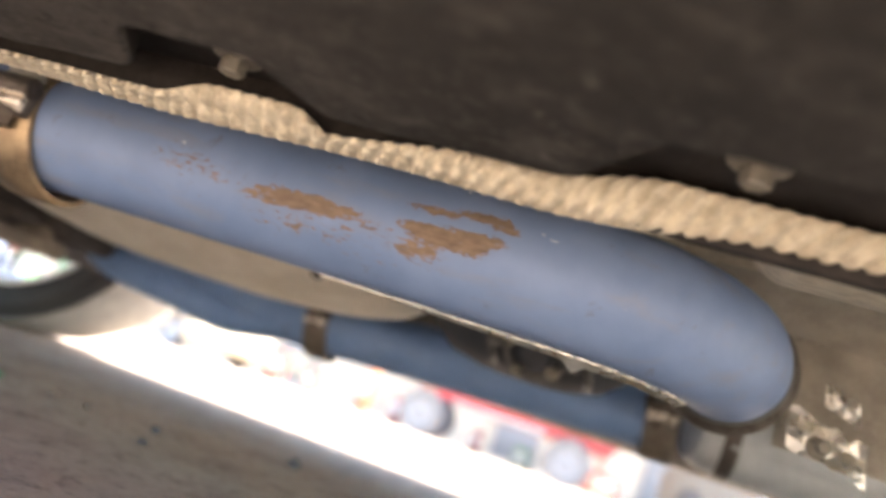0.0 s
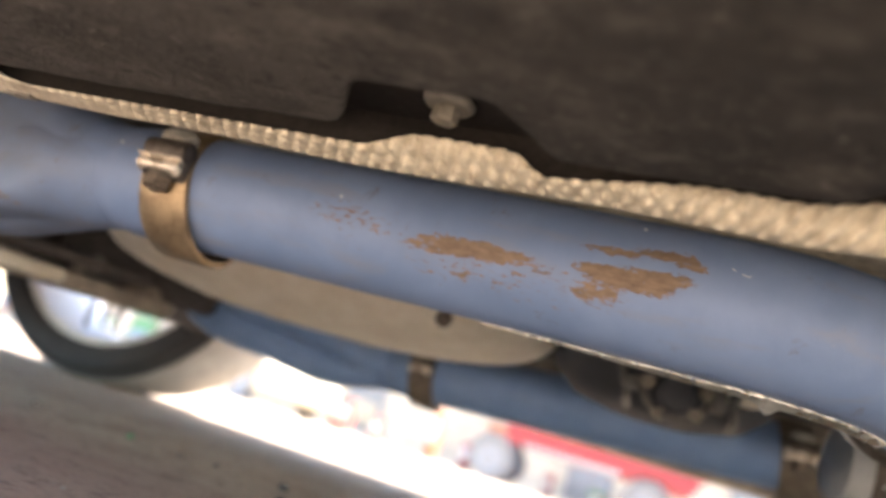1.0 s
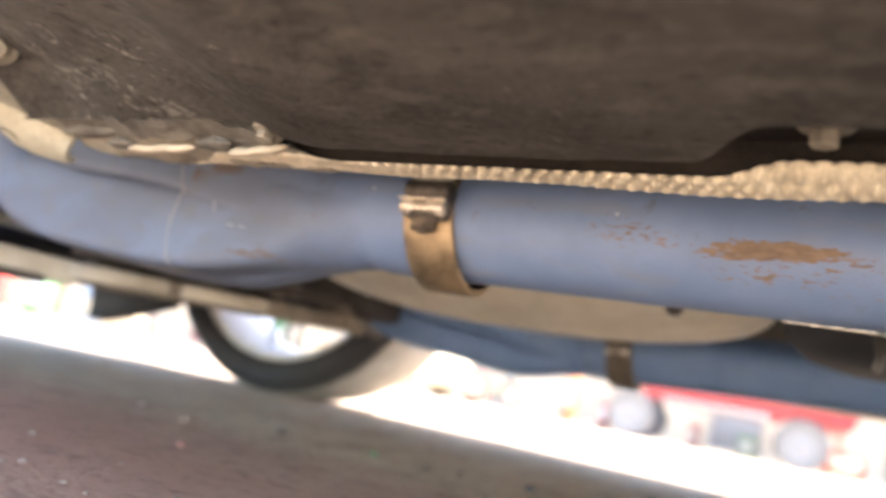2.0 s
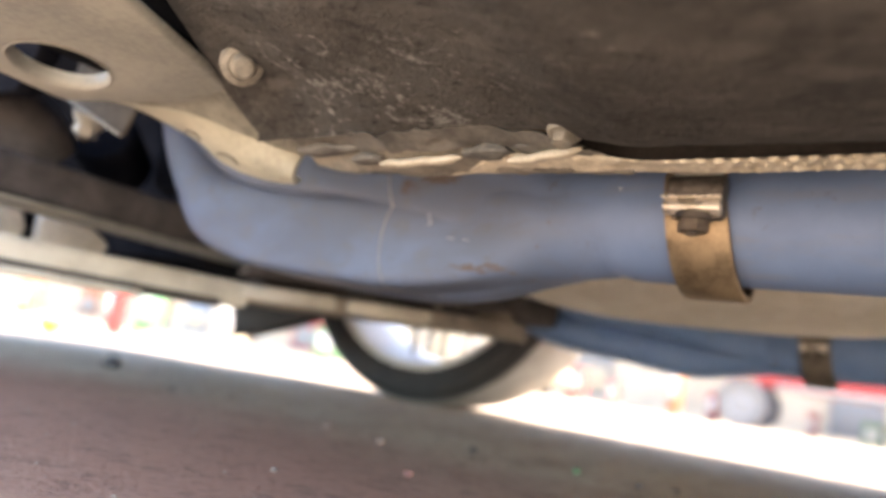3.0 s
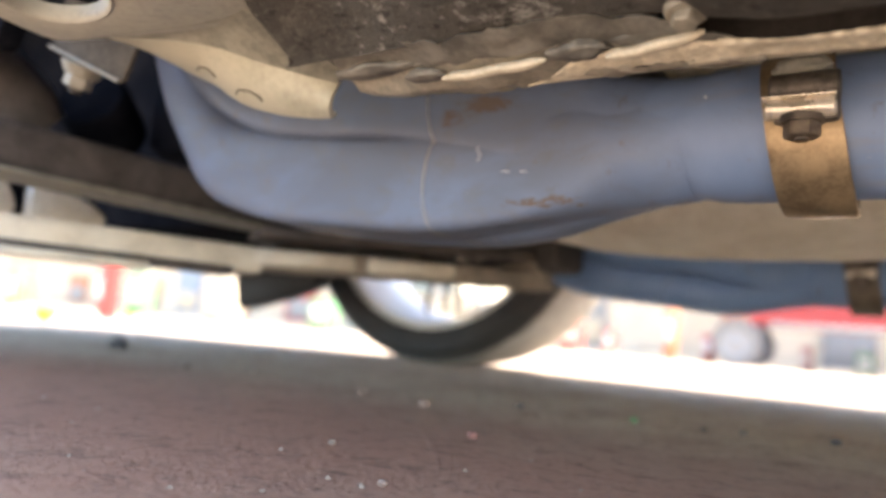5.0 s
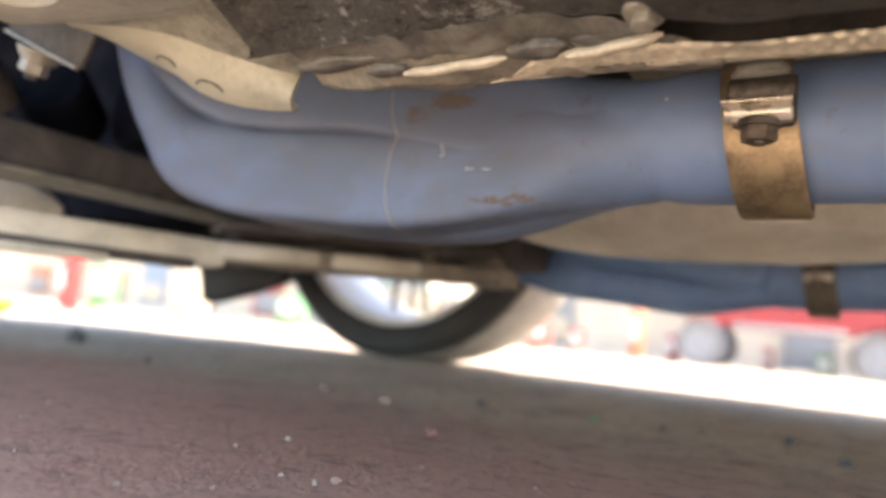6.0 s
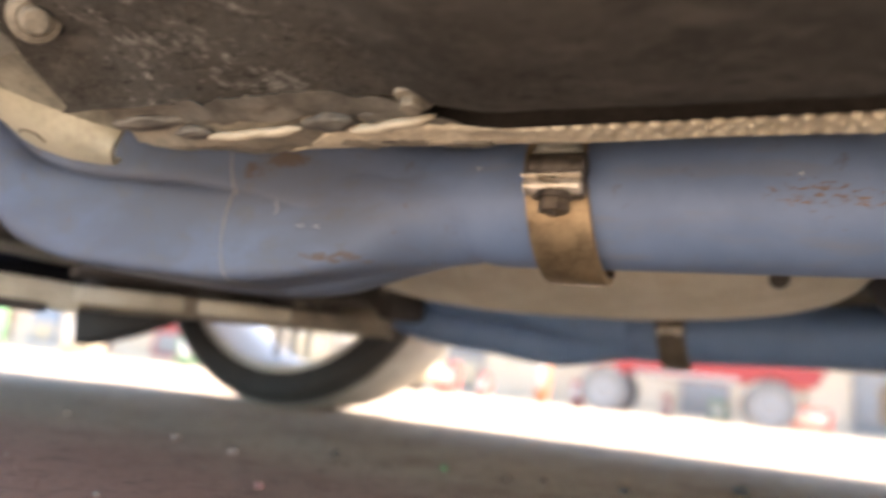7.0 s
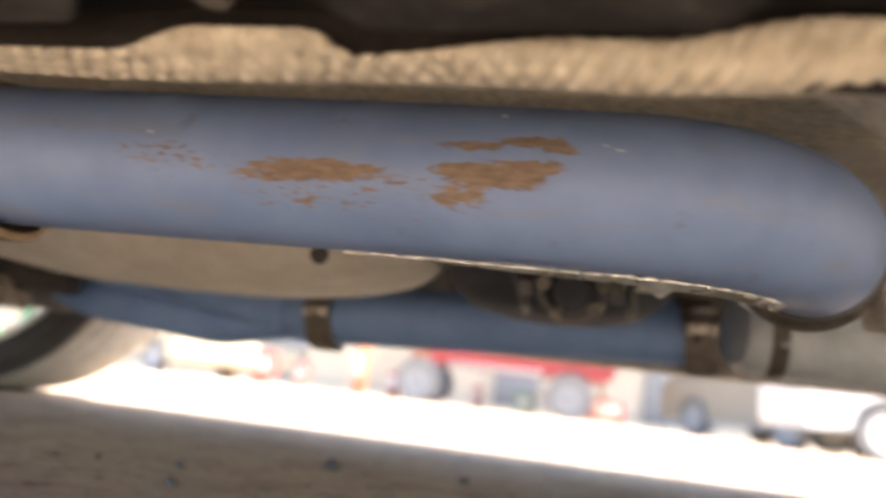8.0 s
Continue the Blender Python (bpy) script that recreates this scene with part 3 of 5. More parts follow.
part("cloth", sheet(mat_surface, MAT_X[::4], [5.5, 5.75, 6, 6.5, 7, 8, 9, 10, 10.99], (0, 0.0005, 0.0012)), M_MATTING, mat_thing)


# ---- beaten metal edge in front of the matting ----
def foil_surface(x, v):
    k = smooth01((x + 0.475) / 0.22)
    low = 0.1965 - 0.007 * smooth01((x + 0.47) / 0.07) - 0.002 * smooth01((x + 0.30) / 0.05) + 0.0006 * math.sin(x * 90)
    top = 0.1995 - 0.007 * k + 0.0022 * math.sin(x * 58 + 1) + 0.0015 * noise.noise(Vector((x * 60, 2, 0)))
    end = smooth01((-0.244 - x) / 0.045)
    top = low + 0.0015 + (top - low) * end
    y0 = 0.468 + 0.004 * math.sin(x * 40) + 0.010 * (1 - end)
    prof = [(y0 - 0.012 * end, top + 0.004 * end), (y0, top), (y0 + 0.007, (top + low) / 2 + 0.0015), (0.488, low), (0.498, low + 0.0015), (0.512, low + 0.016), (0.53, low + 0.045), (0.58, low + 0.07)]
    j = min(int(v), len(prof) - 2)
    f = v - j
    y, z = (prof[j][c] * (1 - f) + prof[j + 1][c] * f for c in (0, 1))
    crease = 0.0016 * noise.noise(Vector((x * 75, v * 1.4, 7))) + 0.0007 * noise.noise(Vector((x * 260, v * 3, 9)))
    return Vector((x, y + crease, z - crease))


shield = thing("shield_edge", (-0.37, 0.49, 0.194), "beaten dusty metal heat-shield edge above the pipe", "heat shield")
EDGE_X = [-0.450 + 0.002 * k for k in range(102)]
part("ledge", sheet(foil_surface, EDGE_X, [k / 5 for k in range(9)], (0, 0.0007, 0.0009)), M_LEDGE, shield, "dull grey upper ledge")
part("edge", sheet(foil_surface, EDGE_X, [1.6 + k / 5 for k in range(28)], (0, 0.0007, 0.0009)), M_SHIELD, shield, "dusty tan lower edge")
for x0, x1, z0, z1 in ((-0.386, -0.333, 0.1888, 0.1908), (-0.306, -0.267, 0.1885, 0.1932)):
    fold = bmesh.new()
    line = [(x0 + (x1 - x0) * k / 24, 0.4705, z0 + (z1 - z0) * (k / 24) ** 1.4 + 0.0003 * math.sin(k * 0.6), 0.0026 * min(1.0, 0.35 + 0.22 * min(k, 24 - k)) ) for k in range(25)]
    part("fold", sweep(fold, line, 14), M_LIP, shield, "bright folded lip")


def lump(cx, cy, cz, a, b, c, seed):
    """A pressed bulge of thin metal."""
    bm = bmesh.new()
    bmesh.ops.create_icosphere(bm, subdivisions=4, radius=1.0)
    for v in bm.verts:
        k = 1 + 0.25 * noise.noise(v.co * 1.6 + Vector((seed, 0, 0))) + 0.08 * noise.noise(v.co * 5 + Vector((0, seed, 0)))
        v.co = Vector((cx + a * v.co.x * k, cy + b * v.co.y * k, cz + c * v.co.z * k))
    return bm


for cx, cz, a, b, c, seed in ((-0.432, 0.2003, 0.026, 0.0065, 0.0036, 1), (-0.372, 0.2000, 0.034, 0.0055, 0.0036, 2), (-0.399, 0.1935, 0.012, 0.0055, 0.0030, 3), (-0.320, 0.1950, 0.014, 0.0070, 0.0042, 4), (-0.288, 0.1972, 0.018, 0.0060, 0.0038, 5)):
    part("bulge", lump(cx, 0.4745, cz, a, b, c, seed), M_LEDGE, shield, "pressed metal bulge")


# ---- exhausts ----
def straight(x, y, z):
    return (x, y, z)


def mirrored(x, y, z):
    """The exhaust of the other side, drawing in towards the rear."""
    return (x, 1.27 - 0.158 * (x + 0.27) + (0.642 - y), z - 0.003 - 0.016 * smooth01((x + 0.52) / 0.16) + 0.03 * max(0.0, x + 0.27))


def pressed(q):
    """The tubes are pressed flat against each other between their bends and the collar."""
    return 2.0 + 8.0 * smooth01((-0.35 - q[0]) / 0.09) * smooth01((q[0] + 0.72) / 0.10)


def exhaust(name, f, paint, label, tail):
    ob = thing(name, f(-0.2, 0.642, 0.162), label, "exhaust pipe")
    pipe = part("pipe", tube([pt(f, *q) for q in tail], 56, 0.005), paint, ob)
    joined = [("front_tube", [(-0.315, 0.642, 0.199, 0.0375), (-0.36, 0.641, 0.1925, 0.0378), (-0.40, 0.640, 0.1835, 0.0362), (-0.44, 0.638, 0.1755, 0.0348), (-0.49, 0.636, 0.1715, 0.0340), (-0.57, 0.634, 0.1760, 0.0345), (-0.63, 0.628, 0.1815, 0.0345), (-0.686, 0.620, 0.1985, 0.0338), (-0.722, 0.612, 0.236, 0.0316), (-0.749, 0.607, 0.285, 0.0305), (-0.771, 0.605, 0.35, 0.0305)]),
              ("upper_tube", [(-0.315, 0.645, 0.201, 0.036), (-0.34, 0.643, 0.2030, 0.0370), (-0.375, 0.642, 0.2085, 0.0360), (-0.41, 0.638, 0.2155, 0.0348), (-0.455, 0.635, 0.2265, 0.0335), (-0.52, 0.630, 0.2370, 0.0325), (-0.58, 0.624, 0.2400, 0.0325), (-0.617, 0.616, 0.2425, 0.0320), (-0.650, 0.609, 0.2510, 0.0305), (-0.692, 0.601, 0.2765, 0.0295), (-0.736, 0.597, 0.3100, 0.0295), (-0.785, 0.597, 0.352, 0.0295)]),
              ("lower_tube", [(-0.325, 0.650, 0.197, 0.033), (-0.37, 0.650, 0.1830, 0.0315), (-0.42, 0.656, 0.1685, 0.030), (-0.465, 0.660, 0.1645, 0.030), (-0.52, 0.666, 0.1670, 0.030), (-0.58, 0.676, 0.172, 0.030), (-0.65, 0.69, 0.182, 0.030), (-0.71, 0.685, 0.212, 0.030), (-0.745, 0.68, 0.27, 0.030), (-0.755, 0.68, 0.36, 0.030)]),
              ("rear_tube", [(-0.325, 0.655, 0.203, 0.033), (-0.38, 0.68, 0.208, 0.031), (-0.45, 0.705, 0.212, 0.030), (-0.55, 0.708, 0.214, 0.030), (-0.62, 0.69, 0.225, 0.030), (-0.66, 0.68, 0.26, 0.030), (-0.68, 0.675, 0.31, 0.030), (-0.69, 0.675, 0.36, 0.030)])]
    for n, pts in joined:
        part(n, tube([pt(f, *q) for q in pts], 120 if n in ("front_tube", "upper_tube") else 48, 0.005, True, pressed if n in ("front_tube", "upper_tube") else 2.2), paint, ob)
    for x, y, z, r in ((-0.4765, 0.6363, 0.1719, 0.0342), (-0.4765, 0.6329, 0.2309, 0.0331), (-0.447, 0.6585, 0.1658, 0.0302)):
        p = pressed((-0.482,)) if y < 0.65 else 2.2
        line = []
        for a in [2 * math.pi * (k / 40 * 0.40 + 0.32) for k in range(41)]:
            d = r * (abs(math.cos(a)) ** p + abs(math.sin(a)) ** p) ** (-1 / p)
            line.append((x - 0.008 * (1 - (d * math.sin(a) / r) ** 2), y + d * math.cos(a), z + d * math.sin(a), 0.0006))
        part("weld", sweep(bmesh.new(), [pt(f, *q) for q in line], 8), M_WELD, ob, "thin pale weld bead")
    return ob


elbow = [(0.104 + 0.12 * math.sin(a), 0.642 + 0.12 * (1 - math.cos(a)), 0.2005 + 0.0010 * math.sin(a) ** 2, 0.0392) for a in [radians(80) * k / 8 for k in range(9)]]
near_exhaust = exhaust("exhaust_pipe", straight, M_BLUE, "blue-painted exhaust pipe, four tubes merging, paint flaked to rust",
                       [(-0.345, 0.642, 0.1995, 0.0365), (-0.325, 0.642, 0.2, 0.0375), (-0.305, 0.642, 0.2, 0.0375), (-0.285, 0.642, 0.2, 0.0398), (-0.2, 0.642, 0.2005, 0.0398), (-0.1, 0.642, 0.2005, 0.0395), (0.0, 0.642, 0.2010, 0.0393), *elbow])
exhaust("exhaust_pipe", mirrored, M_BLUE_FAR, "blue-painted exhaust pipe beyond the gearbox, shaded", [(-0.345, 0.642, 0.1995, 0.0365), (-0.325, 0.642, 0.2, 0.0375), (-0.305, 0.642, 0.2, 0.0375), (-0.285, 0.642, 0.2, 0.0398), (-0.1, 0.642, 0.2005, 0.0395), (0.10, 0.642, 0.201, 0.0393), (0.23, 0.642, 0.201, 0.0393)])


def mark(points, parent, label, r=0.0003):
    """A thin scratch laid on the near pipe's skin by (x, z); the skin's depth follows from its roundness."""
    line = []
    for x, z in points:
        cy, cz, rr = (0.642, 0.2005, 0.0396) if x > -0.3 else (0.6380, 0.1760, 0.0350)
        p = pressed((x,))
        line.append((x, cy - rr * max(1.0 - abs((z - cz) / rr) ** p, 0.0) ** (1 / p) - 0.0001, z, r))
    part("scratch", sweep(bmesh.new(), spline(line, 0.002), 6), M_CHALK, parent, label)


M_CHALK = plain("pale_scratch", (0.5, 0.52, 0.58), (0.66, 0.68, 0.72), 300, 0.8)
for pts in ([(-0.4345, 0.196), (-0.439, 0.1965), (-0.4425, 0.1945), (-0.4435, 0.191), (-0.441, 0.189), (-0.4415, 0.186), (-0.4435, 0.185)], [(-0.4315, 0.1965), (-0.4285, 0.196), (-0.4275, 0.198)],
            [(-0.424, 0.1765), (-0.418, 0.176)], [(-0.411, 0.176), (-0.406, 0.1755)], [(-0.351, 0.190), (-0.3475, 0.1895)], [(0.099, 0.2115), (0.101, 0.2105)], [(0.104, 0.2095), (0.1075, 0.2085), (0.108, 0.2095)]):
    mark(pts, near_exhaust, "pale scratch in the paint")
for x, z in ((-0.124, 0.206), (0.052, 0.2255), (-0.30, 0.213)):
    mark([(x, z), (x + 0.0012, z + 0.0004)], near_exhaust, "small dark chip in the paint", 0.0009)

# ---- band clamps ----
M_NUT = plain("brown_oxidised_nut", (0.085, 0.07, 0.055), (0.20, 0.165, 0.13), 160, 0.5, 0.4, 0.0004)


def band_clamp(f, x, label, metal, group="band clamps on the exhausts"):
    """A wide band with rolled ends drawn together by a bolt on one side."""
    c = Vector(f(x, 0.642, 0.2005))
    out = -1.0
    ob = thing("band_clamp", (c.x, c.y, c.z - 0.042), label, "clamp", group)
    bm = bmesh.new()
    hw, r = 0.0163, 0.0432
    n = 72
    wide = 0.0205
    prof = [(-wide, 0), (-wide + 0.0012, 0.0007), (-0.002, 0.0010), (hw - 0.0012, 0.0007), (hw, 0), (hw, -0.0040), (-wide, -0.0040)]
    rings = []
    for k in range(n):
        a = 2 * math.pi * k / n
        sag = 0.0036 * smooth01(-math.cos(a))
        rings.append([bm.verts.new((c.x + u - 0.006 * math.cos(a), c.y + (r + h) * math.sin(a), c.z - 0.0022 - sag + (r + h) * math.cos(a))) for u, h in prof])
    for k in range(n):
        p, q = rings[k], rings[(k + 1) % n]
        for j in range(len(prof)):
            i = (j + 1) % len(prof)
            bm.faces.new((p[j], p[i], q[i], q[j]))
    band = part("band", bm, metal, ob, "wide steel band")
    y = c.y + out * 0.0475
    z = c.z - 0.0008
    part("upper_roll", lathe([(0, -hw), (0.0065, -hw), (0.0075, -hw + 0.001), (0.0075, hw - 0.001), (0.0065, hw), (0, hw)], Matrix.Translation((c.x, y + 0.001 * out, z + 0.010)) @ pose(0, 0, 0, 0, 90, 0), 24), M_DARKSTEEL, ob)
    part("trunnion", block((c.x - 0.0150, y - 0.0030, z - 0.0085), (c.x + 0.0162, y + 0.0060, z + 0.0170), 0.003), M_DARKSTEEL, ob, "dark trunnion plate")
    part("saddle", lathe([(0, -0.0185), (0.0046, -0.0185), (0.0058, -0.0175), (0.0053, -0.006), (0.0053, 0.004), (0.0058, 0.0140), (0.0046, 0.0150), (0, 0.0150)], Matrix.Translation((c.x, y - out * 0.003 + out * 0.004, z - 0.0008)) @ pose(0, 0, 0, 0, 90, 0), 20), M_SADDLE, ob, "bright rolled saddle plate")
    part("saddle_lip", block((c.x - 0.0195, y - 0.0078, z + 0.0034), (c.x + 0.0150, y + 0.0075, z + 0.0048), 0.0005), M_SADDLE, ob)
    nut = part("nut", hexagon(None, Matrix.Translation((c.x - 0.001, y, z)), 0.0155, -0.0165, -0.0047), M_NUT, ob, "dark oxidised nut")
    part("collar", lathe([(0, -0.009), (0.0105, -0.009), (0.0105, -0.0052), (0, -0.0045)], Matrix.Translation((c.x - 0.001, y, z)), 24), M_DARKSTEEL, ob)
    part("stud", lathe([(0, -0.018), (0.0035, -0.018), (0.0035, 0.012), (0, 0.012)], Matrix.Translation((c.x - 0.001, y, z)), 16), M_DARKSTEEL, ob)
    part("ear", lump(c.x - 0.002, y + 0.0045, z + 0.0225, 0.0145, 0.0065, 0.0065, 9), M_BEIGE, ob, "pale band ear")
    return ob


band_clamp(straight, -0.247, "bronzed steel band clamp with dark nut on the near exhaust", M_BAND)
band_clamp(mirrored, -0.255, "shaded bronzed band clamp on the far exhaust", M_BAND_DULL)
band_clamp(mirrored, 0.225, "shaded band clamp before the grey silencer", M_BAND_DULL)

# ---- rear joint of the near exhaust ----
M_TUNNEL = plain("grey_beige_shield", (0.28, 0.258, 0.215), (0.44, 0.41, 0.35), 30, 0.65, 0.05, 0.0006)
joint = thing("pipe_flange", (0.202, 0.77, 0.145), "dull steel exhaust flange with a bright crumpled gasket", "flange")
TOW = Matrix.Translation((0.2222, 0.7412, 0.2015)) @ pose(0, 0, 0, -90, 0, -10)
part("ring", lathe([(0.0370, -0.002), (0.0399, -0.002), (0.0408, 0.0005), (0.0412, 0.004), (0.0404, 0.007), (0.0370, 0.007)], TOW, 56, True), M_BULGE, joint)
part("second_ring", lathe([(0.034, 0.0075), (0.0405, 0.0075), (0.0445, 0.012), (0.0455, 0.020), (0.034, 0.020)], TOW, 56, True), M_DARKSTEEL, joint)


def crumple(x0, x1, y, z, h, seed):
    def f(u, v):
        n1 = noise.noise(Vector((u * 60, v * 70, seed)))
        n2 = noise.noise(Vector((u * 150, v * 160, seed + 5)))
        return Vector((u + 0.006 * n1, y + 0.014 * n1 + 0.005 * n2 + 0.2 * (v - z), v + 0.008 * n2 - 0.25 * (u - x0)))
    return sheet(f, np.linspace(x0, x1, 9).tolist(), np.linspace(z - h, z + h, 6).tolist(), (0, 0.0009, 0))


part("gasket_foil", crumple(0.268, 0.318, 0.752, 0.176, 0.013, 2), M_FOIL, joint, "bright crumpled foil", False)
part("foil_scrap", crumple(0.284, 0.306, 0.742, 0.199, 0.007, 5), M_FOIL, joint, "bright foil scrap", False)
for bx, bz in ((0.287, 0.166),):
    bolt((bx, 0.748, bz), pose(0, 0, 0, 80, 0, 20), 0.009, joint, "dull flange bolt", 0.0075, 0.009)
part("outlet", tube([(0.2222, 0.7412, 0.2015, 0.0365), (0.2275, 0.77, 0.202, 0.0365), (0.231, 0.80, 0.204, 0.0365), (0.233, 0.85, 0.211, 0.037), (0.235, 0.90, 0.23, 0.038), (0.236, 0.97, 0.265, 0.038), (0.236, 1.02, 0.30, 0.038)], 40), M_GREYSHIELD, joint, "grey rear pipe")


def elbow_point(x):
    """The pipe's axis in plan, and the way across it, by a length along it from x = 0.104."""
    if x < 0.104:
        return Vector((x, 0.642)), Vector((0, 1))
    a = min((x - 0.104) / 0.12, 1.5)
    return Vector((0.104 + 0.12 * math.sin(a), 0.642 + 0.12 * (1 - math.cos(a)))), Vector((-math.sin(a), math.cos(a)))


def strip_surface(x, v):
    c, q = elbow_point(x)
    w = smooth01((x + 0.03) / 0.14)
    kink = 0.0055 * math.exp(-((x - 0.135) / 0.005) ** 2)
    p = c + q * (0.006 + 0.006 * v * (0.2 + 0.8 * w))
    return Vector((p.x, p.y, 0.1612 + 0.0010 * smooth01((x - 0.10) / 0.13) - 0.0010 * w - (0.0022 * w + 0.0008 * smooth01((x - 0.13) / 0.02) + kink) * v + 0.0003 * noise.noise(Vector((x * 60, v, 4)))))


lip = thing("shield_lip", (0.13, 0.67, 0.157), "thin bright metal seam lip under the pipe", "heat shield")
part("lip", sheet(strip_surface, [-0.03 + 0.003 * k for k in range(86)], [0, 0.35, 0.7, 1.0], (0, 0, 0.0008)), M_FOIL, lip, "bright bent metal")

tunnel = thing("tunnel_shield", (0.42, 0.84, 0.165), "grey ribbed metal heat shield behind the pipe elbow", "heat shield")
part("ribbed_sheet", sheet(lambda u, v: Vector((u, 0.80 + 0.45 * (v - 0.165) + 0.0016 * math.sin(2 * math.pi * (u + 0.7 * v) / 0.0085), v)), [0.272 + 0.0013 * k for k in range(240)], [0.165 + 0.006 * k for k in range(16)], (0, 0.0008, 0)), M_TUNNEL, tunnel, "finely ribbed lower sheet")
part("upper_sheet", sheet(lambda u, v: Vector((u, 0.8405 - 0.14 * v, 0.255 + 0.022 * math.sin(0.5 * math.pi * v) + 0.001 * noise.noise(Vector((u * 20, v * 4, 2))))), [0.13 + 0.009 * k for k in range(52)], [k / 10 for k in range(11)], (0, 0.0008, 0.0006)), M_TUNNEL, tunnel, "smooth upper sheet")

# ---- pale front frame arm with an oval hole, and its bracket ----
frame_arm = thing("subframe", (-0.55, 0.43, 0.187), "beige steel subframe with an oval hole", "car frame")
arm_line = rounded([(-0.400, 0.245), (-0.418, 0.29), (-0.442, 0.345), (-0.4695, 0.41), (-0.4780, 0.430), (-0.4790, 0.4325), (-0.484, 0.437), (-0.50, 0.444), (-0.52, 0.447), (-0.57, 0.440), (-0.640, 0.424), (-0.630, 0.36), (-0.592, 0.29), (-0.585, 0.245)], 0.016)
hc, hu = Vector((-0.570, 0.3803)), Vector((0.929, -0.369)).normalized()
hv = Vector((-hu.y, hu.x))
hole = [tuple(hc + hu * (0.0395 * math.cos(a)) + hv * (0.0280 * math.sin(a))) for a in [2 * math.pi * k / 36 for k in range(36)]]
part("plate", prism(arm_line, 2, 0.2255, 0.2325, 0.003, 3, (hole,)), M_BEIGE, frame_arm)
HOLE_WALL = [(1.07, 0.2251), (1.03, 0.2246), (1.0, 0.2252), (0.975, 0.2275), (0.965, 0.2300), (0.958, 0.2340)]


def hole_wall(u, v):
    """The hole's rolled lip and the wall that turns up from it."""
    k, z = HOLE_WALL[int(round(v))]
    a = 2 * math.pi * u
    p = hc + (hu * (0.0395 * math.cos(a)) + hv * (0.0280 * math.sin(a))) * k
    return Vector((p.x, p.y, z))


part("hole_wall", sheet(hole_wall, [k / 48 for k in range(49)], range(len(HOLE_WALL))), M_BEIGE, frame_arm, "rolled lip of the hole")
# black block above the hole, put there as its dark interior
part("hole_fill", block((-0.63, 0.30, 0.252), (-0.50, 0.44, 0.30), 0.004), M_ENGINE_VOID, frame_arm)
ROOT = [(-0.600, 0.432, 0.2268), (-0.5732, 0.445, 0.2265), (-0.5568, 0.452, 0.2255), (-0.537, 0.46, 0.2219), (-0.5176, 0.47, 0.2157), (-0.492, 0.482, 0.2086), (-0.4722, 0.494, 0.2044)]
TIP = [(-0.655, 0.5, 0.256), (-0.6194, 0.5, 0.2334), (-0.5852, 0.5, 0.2187), (-0.5565, 0.5, 0.2031), (-0.5248, 0.5, 0.1933), (-0.499, 0.5, 0.1885), (-0.4805, 0.5, 0.1867)]
FOLD = [(-0.600, 0.428, 0.2253), (-0.5539, 0.435, 0.2253), (-0.5265, 0.438, 0.2253), (-0.503, 0.438, 0.2252), (-0.486, 0.434, 0.2250), (-0.4785, 0.438, 0.2235), (-0.474, 0.450, 0.2195), (-0.4675, 0.470, 0.2130), (-0.4645, 0.484, 0.2090)]
FOLD_LINE = spline([(*p, 0) for p in FOLD], 0.004)
ROOT_LINE, TIP_LINE = spline([(*p, 0) for p in ROOT], 0.004), spline([(*p, 0) for p in TIP], 0.004)


def along_line(line, u):
    k = min(u * (len(line) - 1), len(line) - 1.001)
    i = int(k)
    return Vector((line[i] * (1 - k + i) + line[i + 1] * (k - i))[:3])


def tab_surface(u, v):
    """The arm's turned-down end: bowed from the plate's edge to a rolled lip."""
    a, b = along_line(ROOT_LINE, u), along_line(TIP_LINE, u)
    k = min(v, 1.0)
    p = a + (b - a) * k + Vector((0, -0.004, -0.003)) * math.sin(math.pi * k)
    r = 0.0016 * smooth01((v - 0.9) / 0.1)
    t = max(0.0, v - 1.0) * math.pi                       # the lip rolls up and inward
    return p + Vector((0, r * math.sin(t), r * (1 - math.cos(t)))) + Vector((0, 0.0, 0.0004 * noise.noise(p * 60)))


part("finger", sheet(tab_surface, [k / 60 for k in range(61)], [k / 16 for k in range(17)] + [1.2, 1.4, 1.6, 1.8, 2.0], (0, 0.003, 0.0025)), M_TAB, frame_arm, "rounded beige end tab with hairline cracks")
part("gusset", sheet(lambda u, v: along_line(FOLD_LINE, u) * (1 - v) + along_line(ROOT_LINE, u) * v + Vector((0, 0, 0.0022)) * math.sin(math.pi * v), [k / 50 for k in range(51)], [k / 6 for k in range(7)], (0, 0.001, 0.0025)), M_FOLD, frame_arm, "grimy fold between plate and tab")
for u0, v0, s in ((0.66, 0.74, 0.85), (0.44, 0.60, 0.65)):
    arc = [(*(tab_surface(u0 + 0.075 * s * math.cos(a), v0 - 0.22 * s * math.sin(a)) + Vector((0, -0.0005, -0.0005))), 0.0006) for a in [math.pi * (0.05 + 0.95 * k / 14) for k in range(15)]]
    part("crack", sweep(bmesh.new(), arc, 6), M_DARKSTEEL, frame_arm, "hairline crack")

